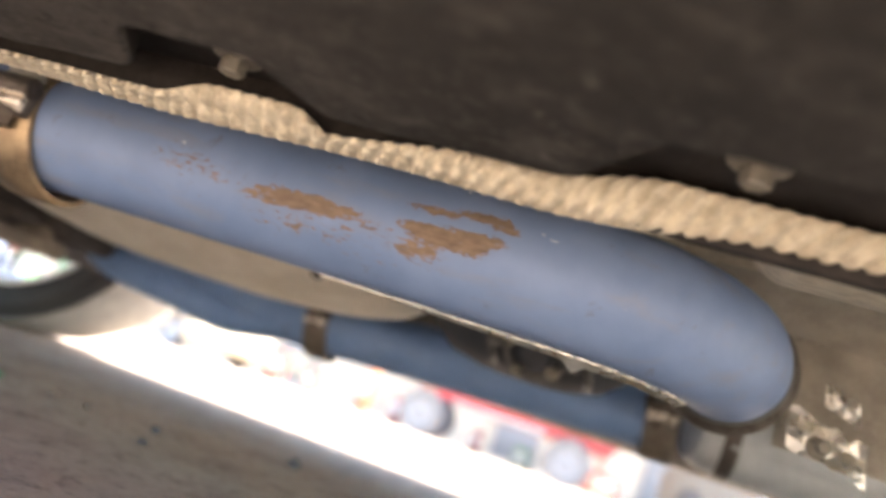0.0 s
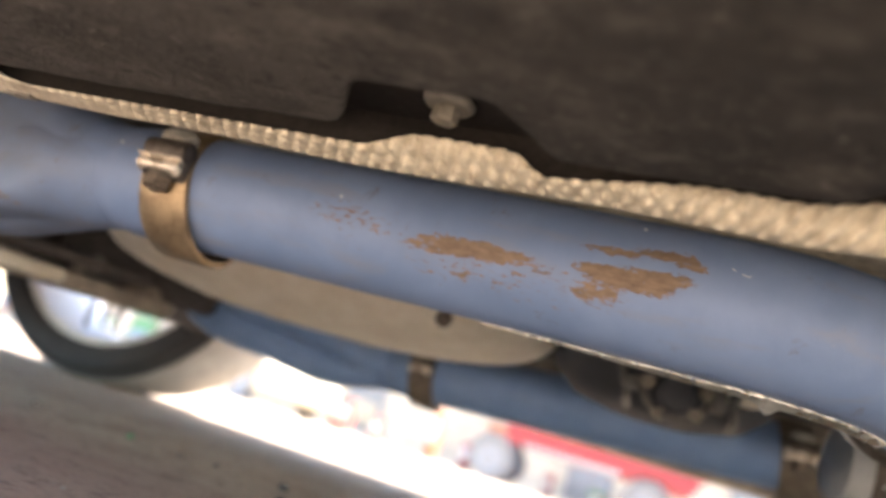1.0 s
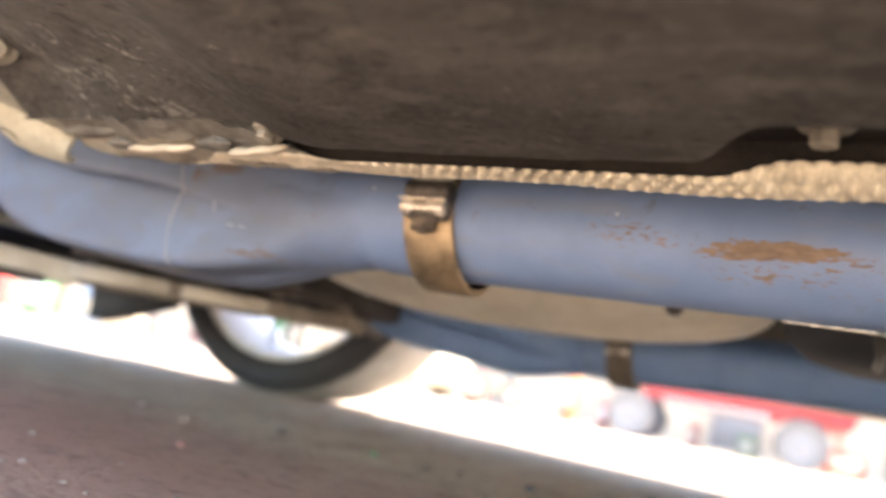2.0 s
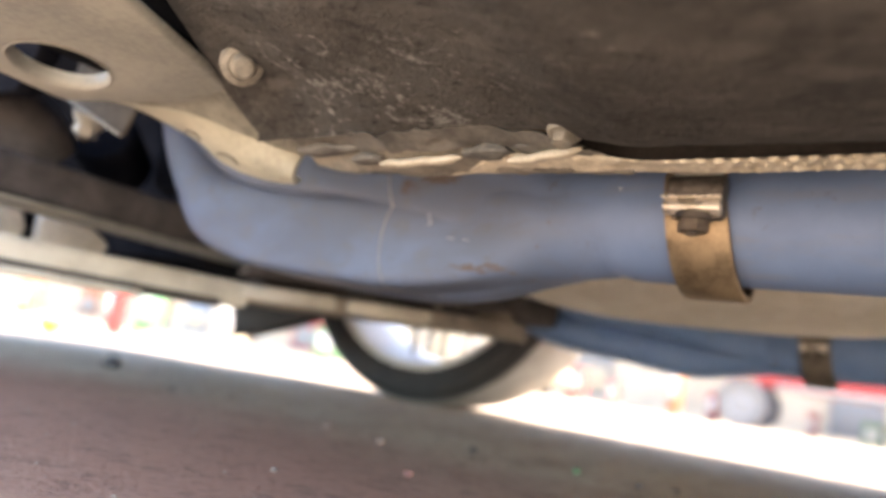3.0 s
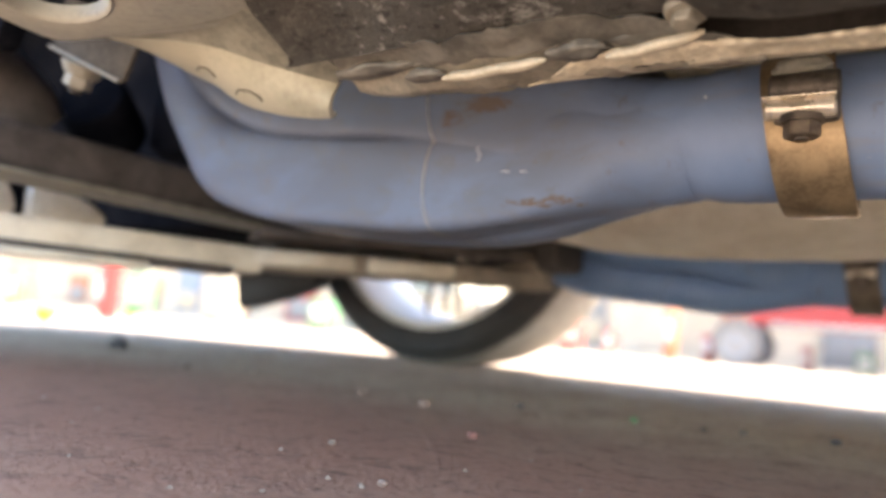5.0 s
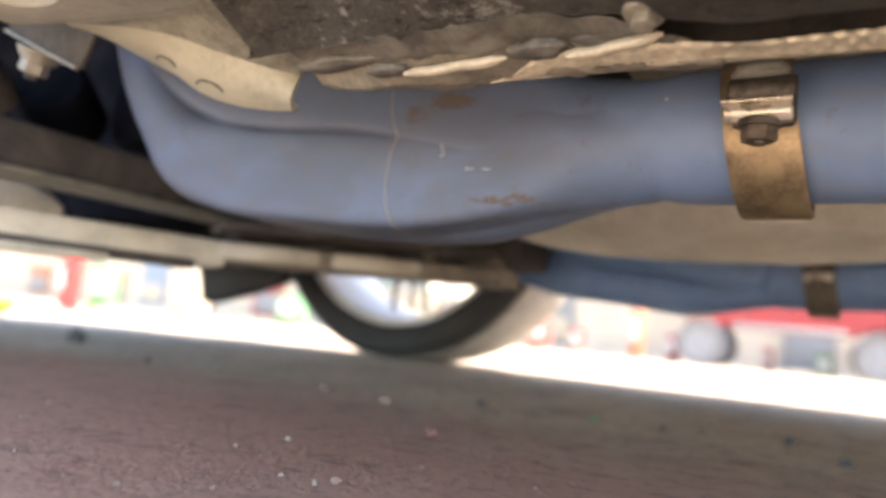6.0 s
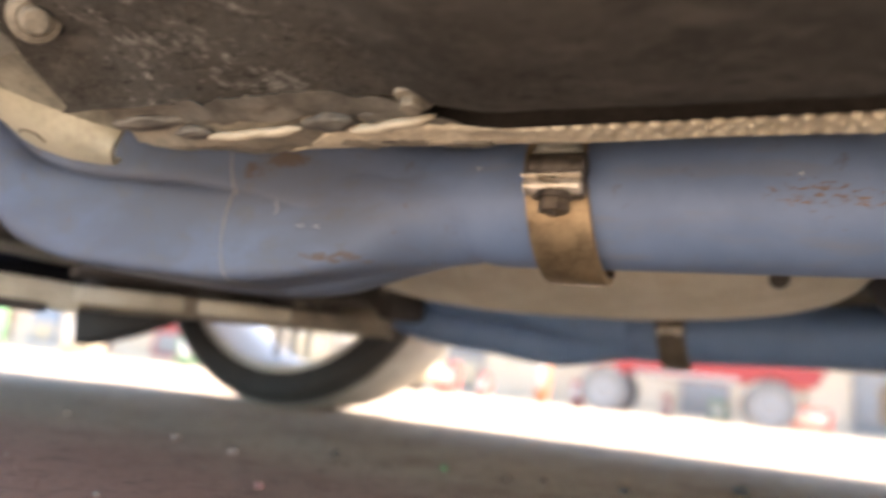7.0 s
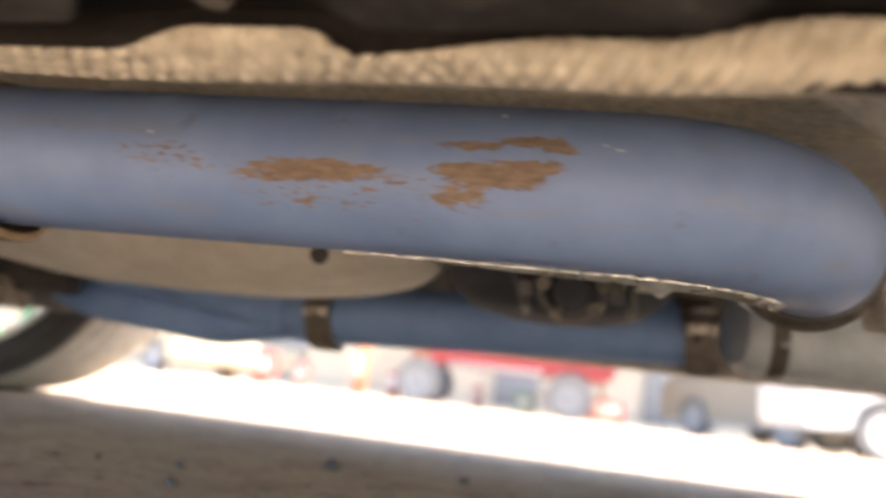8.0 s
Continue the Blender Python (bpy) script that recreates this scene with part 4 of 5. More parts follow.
bracket = thing("bracket", (-0.68, 0.48, 0.215), "dusty grey bracket plate with a flanged nut", "bracket")
part("plate", prism(rounded([(-0.745, 0.2590), (-0.650, 0.2197), (-0.637, 0.2465), (-0.652, 0.29), (-0.733, 0.30)], 0.003), 1, 0.476, 0.480, 0.0012), M_BRACKET, bracket)
part("edge", along((-0.745, 0.4755, 0.2586), (-0.651, 0.4755, 0.2200), 0.0, 0.0035, 0.0022, 0.0006), M_BOLT, bracket, "pale turned edge")
NUTM = Matrix.Translation((-0.7115, 0.484, 0.2420)) @ pose(0, 0, 0, 180, 22, 0)
part("nut", hexagon(None, NUTM, 0.017, 0.004, 0.017), M_BOLT, bracket, "dusty flanged nut")
part("flange", lathe([(0, 0), (0.0150, 0), (0.0150, 0.002), (0.0128, 0.0045), (0.0128, 0.0062), (0.0105, 0.008), (0, 0.008)], NUTM, 28), M_BOLT, bracket)
part("stud", lathe([(0, 0.0), (0.005, 0.0), (0.005, 0.021), (0, 0.021)], NUTM, 16), M_BRACKET, bracket)

# ---- front axle: beams, lower arm, blocks, flap ----
beam = thing("cross_beam", (-0.88, 0.95, 0.178), "grimy brown transverse beam under the engine", "car frame")
part("beam", prism(rounded([(-0.90, 0.178), (-0.86, 0.182), (-0.855, 0.222), (-0.90, 0.228)], 0.008), 1, 0.15, 1.40), M_BROWN, beam)
part("flange", prism(rounded([(-0.905, 0.1745), (-0.848, 0.1765), (-0.848, 0.1800), (-0.905, 0.1780)], 0.001), 1, 0.15, 1.40), M_FOLD, beam, "pale lower flange")


lower = thing("lower_arm", (-0.83, 0.85, 0.117), "dusty beige lower suspension arm", "suspension arm")
part("inner_arm", along((-1.10, 0.36, 0.141), (-0.868, 0.79, 0.134), 0.02, 0.06, 0.030), M_CREAM, lower)
part("outer_arm", along((-0.868, 0.79, 0.136), (-0.655, 1.17, 0.152), 0.0, 0.058, 0.026, 0.008), M_BEIGE_DIRTY, lower)
for a, b in (((-0.862, 0.80, 0.138), (-0.803, 0.905, 0.1425)), ((-0.795, 0.92, 0.143), (-0.735, 1.027, 0.1475))):
    part("sleeve", along(a, b, 0.0, 0.070, 0.020, 0.006), M_CREAM, lower, "cream painted sleeve")
part("under_strip", along((-1.09, 0.36, 0.125), (-0.868, 0.775, 0.119), 0.0, 0.05, 0.010, 0.002), M_BROWN, lower)
part("lower_strip", along((-1.0, 0.50, 0.116), (-0.90, 0.69, 0.114), 0.0, 0.045, 0.008, 0.002), M_CREAM, lower)
part("upper_plate", along((-0.86, 0.80, 0.166), (-0.66, 1.10, 0.178), 0.0, 0.09, 0.012), M_BROWN, lower)
part("carrier", block((-0.92, 1.13, 0.168), (-0.62, 1.24, 0.33), 0.012), M_BROWN, lower)
part("end_plate", prism(rounded([(-0.715, 0.190), (-0.655, 0.178), (-0.618, 0.136), (-0.640, 0.137), (-0.700, 0.149)], 0.004), 1, 1.125, 1.135, 0.002), M_BEIGE_DIRTY, lower, "pale pointed end plate")
part("link", along((-0.90, 0.86, 0.150), (-0.80, 1.46, 0.17), 0.0, 0.045, 0.028), M_BROWN, lower)
for k, (bx, by, bz) in enumerate(((-0.710, 1.06, 0.174), (-0.684, 1.06, 0.178))):
    bolt((bx, by - 0.03, bz), pose(0, 0, 0, 90, 0, 20), 0.016, lower, "pale bolt head", 0.012, 0.012)
pad = thing("frame_block", (-1.06, 0.55, 0.135), "cream painted steel block on the lower arm", "car frame")
part("block", prism(rounded([(0.37, 0.146), (0.60, 0.151), (0.615, 0.166), (0.60, 0.197), (0.56, 0.206), (0.37, 0.215)], 0.012), 0, -1.14, -1.03, 0.006, 2), M_BLOCK, pad)
part("end_cap", prism(rounded([(0.622, 0.152), (0.700, 0.153), (0.720, 0.170), (0.690, 0.190), (0.622, 0.199)], 0.012), 0, -1.13, -1.022, 0.005, 2), M_BLOCK, pad, "cream end cap behind a dark joint")
part("joint", block((-1.125, 0.585, 0.149), (-1.036, 0.645, 0.196), 0.004), M_ENGINE_VOID, pad)
part("bush", lathe([(0, -0.03), (0.028, -0.03), (0.033, -0.022), (0.033, 0.022), (0.028, 0.03), (0, 0.03)], Matrix.Translation((-1.015, 0.43, 0.165)) @ pose(0, 0, 0, 0, 90, 0), 32), M_DARKSTEEL, pad)
strut = thing("brown_strut", (-0.97, 0.52, 0.22), "grimy brown suspension strut", "suspension arm")
part("strut", tube([(-1.02, 0.36, 0.42, 0.045), (-0.97, 0.46, 0.315, 0.045), (-0.95, 0.545, 0.262, 0.042), (-0.945, 0.575, 0.235, 0.034)], 32), M_BROWN, strut)
part("mount", lathe([(0, -0.04), (0.032, -0.04), (0.04, -0.03), (0.04, 0.03), (0.032, 0.04), (0, 0.04)], Matrix.Translation((-0.97, 0.66, 0.275)) @ pose(0, 0, 0, 70, 0, 35), 32), M_ENGINE_VOID, strut)
rack = thing("bracket_plate", (-0.83, 0.42, 0.28), "dark ribbed plate behind the frame arm", "bracket")
part("plate", prism(rounded([(-0.98, 0.275), (-0.80, 0.262), (-0.775, 0.30), (-0.78, 0.36), (-0.98, 0.36)], 0.008), 1, 0.46, 0.48, 0.003), M_ENGINE_VOID, rack)
flap = thing("air_flap", (-1.31, 1.31, 0.08), "black rubber air flap ahead of the wheel", "air deflector")
part("flap", prism(rounded([(-1.435, 0.16), (-1.417, 0.081), (-1.30, 0.108), (-1.213, 0.136), (-1.19, 0.165)], 0.004), 1, 1.285, 1.335, 0.003), M_BLACK, flap)
part("liner", prism(rounded([(-1.44, 0.15), (-1.19, 0.155), (-1.15, 0.35), (-1.50, 0.35)], 0.01), 1, 1.30, 1.322), M_BROWN, flap)

# ---- gearbox ----
gearbox = thing("gearbox", (-0.33, 1.0, 0.172), "dusty beige gearbox with a rounded pan", "gearbox")


def pan_surface(u, v):
    """A bowl: u round it, v from rim to middle."""
    e = 2.6
    cx, cy, ax, ay = -0.335, 1.0, 0.292, 0.145
    c, s = math.cos(u), math.sin(u)
    r = (abs(c) ** e + abs(s) ** e) ** (-1 / e)
    k = math.sin(v * math.pi / 2) ** 0.85
    z = 0.172 + 0.075 * (1 - math.cos((1 - v) * math.pi / 2)) ** 0.9
    z += 0.006 * max(0.0, c) * (1 - v) + 0.0015 * noise.noise(Vector((cx + ax * r * c * k, cy + ay * r * s * k, 0)) * 14)
    return Vector((cx + ax * r * c * (1 - 0.0) * (1 - (v * 0.999) ** 3), cy + ay * r * s * (1 - (v * 0.999) ** 3), z))


pan = part("pan", sheet(pan_surface, [2 * math.pi * k / 72 for k in range(73)], [k / 20 for k in range(21)]), M_ALLOY_DUSTY, gearbox)
part("casing", block((-0.66, 0.84, 0.245), (-0.03, 1.16, 0.40), 0.02), M_BROWN, gearbox)
part("drain_plug", lathe([(0, -0.002), (0.008, -0.002), (0.008, 0.003), (0.006, 0.005), (0, 0.005)], Matrix.Translation((-0.13, 0.875, 0.198)) @ pose(0, 0, 0, 125, 0, 0), 20), M_DARKSTEEL, gearbox, "dark drain plug")
part("slot", block((-0.245, 0.862, 0.214), (-0.215, 0.872, 0.219), 0.002), M_ENGINE_VOID, gearbox, "dark slot in the pan")
tail = thing("shaft_coupling", (0.06, 1.03, 0.176), "dark rubber shaft coupling under pale steel straps", "coupling")
CUP = Matrix.Translation((0.065, 1.035, 0.0))
part("cup", lathe([(0, 0.178), (0.05, 0.179), (0.085, 0.187), (0.108, 0.206), (0.116, 0.235), (0.116, 0.34)], CUP, 48), M_CUP, tail)
for x0, x1 in ((0.028, 0.036), (0.142, 0.132)):
    part("strap", tube([(x0, 0.922, 0.250, 0.004), (x0, 0.922, 0.222, 0.004), (x1, 0.926, 0.200, 0.0045), (x1 + 0.004, 0.945, 0.186, 0.004), (x1 + 0.004, 0.985, 0.180, 0.004)], 10), M_BULGE, tail)
part("flange_ring", sweep(bmesh.new(), [(0.084 + 0.027 * math.cos(a), 0.918, 0.191 + 0.021 * math.sin(a), 0.0042) for a in [2 * math.pi * k / 32 for k in range(33)]], 10), M_BULGE, tail, "dull steel flange ring")
part("flange_hub", lathe([(0, -0.004), (0.012, -0.004), (0.016, 0.0), (0.016, 0.02), (0, 0.02)], Matrix.Translation((0.084, 0.914, 0.191)) @ pose(0, 0, 0, -90, 0, 0), 28), M_CUP, tail)
for a in (20, 95, 165, 250, 320):
    bolt((0.084 + 0.0265 * math.cos(radians(a)), 0.9145, 0.191 + 0.0205 * math.sin(radians(a))), pose(0, 0, 0, 90, 0, a), 0.0085, tail, "pale coupling bolt", 0.0065, 0.008)
part("lug", block((0.0385, 0.912, 0.186), (0.052, 0.922, 0.199), 0.002), M_BULGE, tail, "cast steel lug")
part("lug", block((0.114, 0.910, 0.184), (0.126, 0.922, 0.204), 0.003), M_BULGE, tail, "cast steel lug")
part("tail_plate", prism(rounded([(0.112, 0.232), (0.153, 0.219), (0.157, 0.204), (0.116, 0.202)], 0.004), 1, 0.945, 0.965, 0.003), M_ALLOY_DUSTY, tail, "pale cast plate")

silencer = thing("silencer", (0.5, 1.16, 0.16), "grey metal silencer on the far exhaust", "silencer")
can_line = [(0.262, 1.168, 0.204, 0.041), (0.272, 1.170, 0.204, 0.046), (0.290, 1.172, 0.203, 0.050), (0.36, 1.174, 0.202, 0.051), (0.60, 1.174, 0.202, 0.051), (0.86, 1.174, 0.202, 0.051)]
part("can", tube(can_line, 44, 0.008, True, 2.5), M_GREYSHIELD, silencer)
part("seam", along((0.30, 1.124, 0.186), (0.86, 1.124, 0.186), 0.0, 0.008, 0.003, 0.001), M_GREYSHIELD, silencer, "folded seam")
part("end_band", sweep(bmesh.new(), [(0.292, 1.172, 0.203, 0.0512), (0.296, 1.172, 0.203, 0.0522), (0.306, 1.172, 0.203, 0.0522), (0.310, 1.172, 0.203, 0.0512)], 44, True, 2.5), M_DARKSTEEL, silencer, "dark end band")

# ---- wheel on the far side ----
wheel = thing("wheel", (WHEEL.x, WHEEL.y, 0.0), "silver wheel with a dusty black low tyre on the ground", "wheel")
R, W = WHEEL.z, 0.13
AX = Matrix.Translation(WHEEL) @ pose(0, 0, 0, 0, 0, 0) @ pose(0, 0, 0, -90, 0, 0)
part("sidewall_inner", lathe([(0.279, -W + 0.012), (0.296, -W - 0.002), (0.325, -W - 0.004), (0.340, -W + 0.008), (0.347, -W + 0.022), (0.335, -W + 0.03), (0.279, -W + 0.03)], AX, 96, True), M_TYRE, wheel, "dark inner sidewall")
part("sidewall_outer", lathe([(0.286, W - 0.012), (0.300, W + 0.002), (0.325, W + 0.004), (0.340, W - 0.008), (0.347, W - 0.022), (0.335, W - 0.03), (0.286, W - 0.03)], AX, 96, True), M_TYRE, wheel)
tread_prof = [(0.330, -W + 0.022)]
for k in range(5):
    a0 = -W + 0.022 + k * (2 * W - 0.044) / 5
    a1 = a0 + (2 * W - 0.044) / 5
    tread_prof += [(R - 0.0015, a0 + 0.001), (R, a0 + 0.006), (R, a1 - 0.010), (R - 0.001, a1 - 0.006), (R - 0.007, a1 - 0.005), (R - 0.007, a1)]
tread_prof += [(0.330, W - 0.022)]
part("tread", lathe(tread_prof, AX, 96, True), M_TREAD, wheel, "worn grey tread with grooves, lightened as if lit")
rim = part("rim", lathe([(0.284, -W + 0.010), (0.284, -W + 0.016), (0.275, -W + 0.02), (0.262, -0.04), (0.262, 0.06), (0.280, W - 0.012), (0.290, W - 0.006), (0.286, W - 0.004), (0.258, 0.062), (0.257, -0.04), (0.268, -W + 0.016), (0.276, -W + 0.010)], AX, 96, True), M_RIM, wheel, "silver rim barrel")
for k in range(10):
    a = 2 * math.pi * k / 10 + 0.2
    d, q = Vector((math.cos(a), math.sin(a), 0)), Vector((-math.sin(a), math.cos(a), 0))
    for off in (-0.011, 0.011):
        line = [(*(AX @ (d * r + q * off * (1.6 - r * 2) + Vector((0, 0, h)))), s) for r, h, s in ((0.04, 0.085, 0.009), (0.15, 0.09, 0.006), (0.262, 0.075, 0.007))]
        part("spoke", tube(line, 10, 0.03), M_RIM, rim)
part("hub", lathe([(0, 0.1), (0.05, 0.1), (0.065, 0.09), (0.07, 0.06), (0.07, -0.04), (0.05, -0.05), (0, -0.05)], AX, 40), M_DARKSTEEL, wheel)
part("brake_disc", lathe([(0.08, 0.0), (0.155, 0.0), (0.155, 0.024), (0.08, 0.024)], AX, 64, True), M_STEEL, wheel)
part("axle", tube([(WHEEL.x, WHEEL.y - 0.02, WHEEL.z, 0.03), (WHEEL.x + 0.02, 1.25, 0.34, 0.025), (WHEEL.x + 0.05, 1.20, 0.34, 0.025)], 20), M_DARKSTEEL, wheel)

rods = thing("brake_line", (-0.97, 1.40, 0.10), "thin dark lines hanging behind the wheel", "pipe")
for rx, lo in ((-1.005, 0.100), (-0.965, 0.108), (-0.936, 0.104)):
    part("line", tube([(rx + 0.01, 1.40, 0.21, 0.004), (rx, 1.40, 0.16, 0.004), (rx - 0.004, 1.402, lo + 0.01, 0.004), (rx - 0.002, 1.41, lo, 0.0035)], 10), M_BLACK, rods)


# ---- beyond the car: post, parked cars, shop fronts ----
def colour(name, a, rough=0.6, metal=0.0):
    return plain(name, tuple(0.85 * c for c in a), a, 6.0, rough, metal, 0.0005, 120)


M_RED, M_WHITE, M_GLASS = colour("red_paint", (0.24, 0.022, 0.020), 0.6), colour("white_paint", (0.56, 0.54, 0.50), 0.5), colour("dark_glass", (0.03, 0.035, 0.04), 0.1)
M_SILVER, M_WALL = colour("silver_hub", (0.30, 0.30, 0.30), 0.5, 0.2), plain("cream_render", (0.42, 0.355, 0.265), (0.54, 0.465, 0.355), 0.8, 0.85, 0, 0.004, 30)
# paler than M_TYRE: the sunlit look of distant tyres is in the colour
M_TYRE_SUN = plain("sunlit_tyre", (0.10, 0.10, 0.10), (0.15, 0.148, 0.142), 20, 0.8)
M_LEAF = plain("weed_leaf", (0.20, 0.28, 0.025), (0.34, 0.42, 0.05), 60, 0.6)
TINTS = {"orange": (0.36, 0.14, 0.06), "red": (0.34, 0.06, 0.05), "green": (0.10, 0.22, 0.10), "cream": (0.44, 0.37, 0.25), "blue": (0.20, 0.25, 0.31), "brown": (0.24, 0.14, 0.08), "grey": (0.22, 0.22, 0.21)}
M_TINT = {k: colour("painted_" + k, v) for k, v in TINTS.items()}

M_HUB = colour("dusty_grey_hub", (0.19, 0.195, 0.195), 0.6)
M_POST = colour("red_post_paint", (0.34, 0.018, 0.012), 0.6)
pole = thing("bollard", (-4.06, 2.72, ground_z(-4.06, 2.72)), "red painted steel bollard on the concrete", "bollard")
gz = ground_z(-4.06, 2.72)
part("post", lathe([(0, gz - 0.02), (0.046, gz - 0.02), (0.046, gz + 0.95), (0.040, gz + 0.985), (0.022, gz + 1.0), (0, gz + 1.002)], Matrix.Translation((-4.06, 2.72, 0)), 32), M_POST, pole)
part("base", lathe([(0, gz - 0.01), (0.075, gz - 0.01), (0.075, gz + 0.008), (0.05, gz + 0.014), (0, gz + 0.014)], Matrix.Translation((-4.06, 2.72, 0)), 32), M_TINT["grey"], pole)


def parked_car(x, y, yaw, paint, hub, label, length=4.1, base=2.55, lo=0.27, scale=1.0, back=0.85):
    """A parked car; x, y: its rear wheel on the side that faces us; the car runs along +x before the turn by yaw."""
    z0 = ground_z(x, y)
    m = pose(x, y, z0, 0, 0, yaw) @ Matrix.Scale(scale, 4)
    ob = thing("parked_car", (x, y, z0), label, "car", "parked cars")

    def arch(cx):
        return [(cx + 0.36 * math.cos(a), 0.31 + 0.36 * math.sin(a)) for a in [math.pi * k / 12 for k in range(13)]][::-1]
    line = [(-back, lo + 0.11), (0.05 - back, lo), *(arch(0.0) if back > 0.36 else []), *arch(base), (length - 0.90, lo), (length - 0.82, lo + 0.13), (length - 0.85, 0.72), (2.9, 0.92), (2.2, 0.98), (1.5, 1.38), (0.2, 1.42), (0.3 - back, 1.0), (-back, 0.85)]
    line = [(a, max(b, lo)) for a, b in line]
    bm = prism(line, 1, 0.0, 1.65)
    bm.transform(m)
    part("body", bm, paint, ob, smooth=False)
    for x0, x1, u0, u1 in ((-0.35, 0.85, -0.1, 0.75), (0.92, 2.0, 0.82, 1.5)):
        g = prism([(x0, 0.98), (x1, 0.98), (u1, 1.32), (u0, 1.32)], 1, -0.006, 0.0)
        g.transform(m)
        part("window", g, M_GLASS, ob)
    sill_bm = block((0.38, -0.012, lo - 0.03), (base - 0.38, 0.03, lo + 0.03), 0.008)
    sill_bm.transform(m)
    part("side_skirt", sill_bm, M_TINT["grey"], ob)
    for cx in (0.0, base):
        for cy, s in ((0.09, 1), (1.56, -1)):
            a = m @ Matrix.Translation((cx, cy, 0.31)) @ pose(0, 0, 0, 90, 0, 0)
            w = part("tyre", lathe([(0.20, 0.09 * s), (0.29, 0.095 * s), (0.31, 0.07 * s), (0.31, -0.08 * s), (0.20, -0.09 * s)], a, 40, True), M_TYRE_SUN, ob)
            part("rim", lathe([(0, 0.075 * s), (0.05, 0.085 * s), (0.15, 0.06 * s), (0.195, 0.09 * s), (0.205, 0.085 * s), (0.205, -0.08 * s), (0, -0.08 * s)], a, 40), hub, w)
    return ob


parked_car(-2.80, 13.5, 3, M_RED, M_HUB, "red parked truck with grey wheels in the sun", 3.45, 2.05, 0.57, 1.32, -0.12)
parked_car(1.95, 13.6, -58, colour("beige_car_paint", (0.20, 0.175, 0.13), 0.55), M_TINT["grey"], "pale beige parked car in the sun", 3.5, 2.0)
parked_car(3.35, 9.2, 4, M_WHITE, M_WHITE, "white parked car with white wheel covers in the sun")
parked_car(-9.5, 13.5, -30, M_TINT["cream"], M_SILVER, "cream parked car far across the parking ground")


front = thing("shop_row", (-8.0, 19.5, ground_z(-8, 19)), "row of cream shop fronts with coloured doors", "building")
gz = ground_z(-8.0, 19.0)
part("wall", block((-46.0, 19.2, gz - 0.2), (26.0, 19.9, 5.0), 0.02), M_WALL, front)
part("canopy", block((-46.0, 17.9, 2.75), (26.0, 19.25, 2.9), 0.03), M_TINT["grey"], front)
part("kerb", block((-46.0, 18.2, gz - 0.1), (26.0, 19.25, gz + 0.14), 0.02), M_WALL, front)
rng = random.Random(7)
x = -44.0
while x < 24.0:
    w = rng.uniform(0.5, 2.2)
    tint = rng.choice(["orange", "cream", "green", "blue", "brown", "red", "cream", "grey", "orange"])
    door = part("door", block((x, 19.12, gz + 0.13), (x + w, 19.205, gz + rng.choice((2.1, 2.3, 1.4))), 0.02), M_TINT[tint], front, tint + " painted shop door")
    part("panel", block((x + 0.12 * w, 19.09, gz + 0.3), (x + 0.88 * w, 19.125, gz + 0.95), 0.015), M_TINT[rng.choice(["cream", "blue", "brown", "grey"])], door)
    x += w + rng.uniform(0.8, 3.0)


def stand(x, y, tint, h, w, label):
    """A small goods stand before the shops: a box on feet with a sign above it."""
    z = ground_z(x, y)
    ob = thing("goods_stand", (x, y, z), label, "stand", "stands before the shops")
    part("box", block((x - w, y - 0.2, z + 0.08), (x + w, y + 0.2, z + h), 0.02), M_TINT[tint], ob)
    for sx in (-0.8, 0.8):
        part("foot", block((x + sx * w - 0.03, y - 0.15, z - 0.01), (x + sx * w + 0.03, y + 0.15, z + 0.085), 0.01), M_TINT["grey"], ob)
    part("sign", block((x - 0.7 * w, y - 0.22, z + h * 0.35), (x + 0.7 * w, y - 0.195, z + h * 0.8), 0.008), M_WHITE, ob)


for x, y, tint, h, w in ((-4.2, 14.6, "orange", 1.0, 0.09), (-3.5, 14.6, "red", 0.55, 0.08), (-5.4, 14.6, "red", 0.5, 0.08), (-6.6, 15.5, "red", 0.7, 0.2), (-3.1, 16.5, "orange", 1.2, 0.18), (-0.95, 14.6, "green", 0.42, 0.14), (-1.84, 14.6, "red", 0.45, 0.07), (-12.5, 14.0, "green", 0.8, 0.35),
                         (-15.0, 13.0, "cream", 1.1, 0.5), (-18.5, 12.0, "red", 1.2, 0.12), (-19.8, 14.0, "green", 1.3, 0.4), (-17.0, 14.5, "green", 0.9, 0.3), (-24.0, 12.5, "orange", 1.1, 0.3), (0.6, 16.0, "red", 0.5, 0.35)):
    stand(x, y, tint, h, w, tint + " goods stand with a pale sign, sunlit")


# ---- weeds and loose stones ----
def weed(x, y, size, seed):
    rng = random.Random(seed)
    z = ground_z(x, y)
    ob = thing("weed", (x, y, z), "small yellow-green weed growing from the concrete", "plant", "weeds")
    for k in range(22):
        a, lean, l = rng.uniform(0, 6.28), rng.uniform(0.2, 1.1), size * rng.uniform(0.6, 1.2)
        d, q = Vector((math.cos(a), math.sin(a), 0)), Vector((-math.sin(a), math.cos(a), 0))
        pts = [Vector((x, y, z)) + d * (l * lean * t) + Vector((0, 0, l * (t - 0.45 * lean * t * t))) for t in (0, 0.35, 0.7, 1.0)]
        bm = bmesh.new()
        row = [(bm.verts.new(p - q * w * size), bm.verts.new(p + q * w * size)) for p, w in zip(pts, (0.06, 0.12, 0.09, 0.01))]
        for (a0, b0), (a1, b1) in zip(row, row[1:]):
            bm.faces.new((a0, b0, b1, a1))
        part("leaf", bm, M_LEAF, ob)


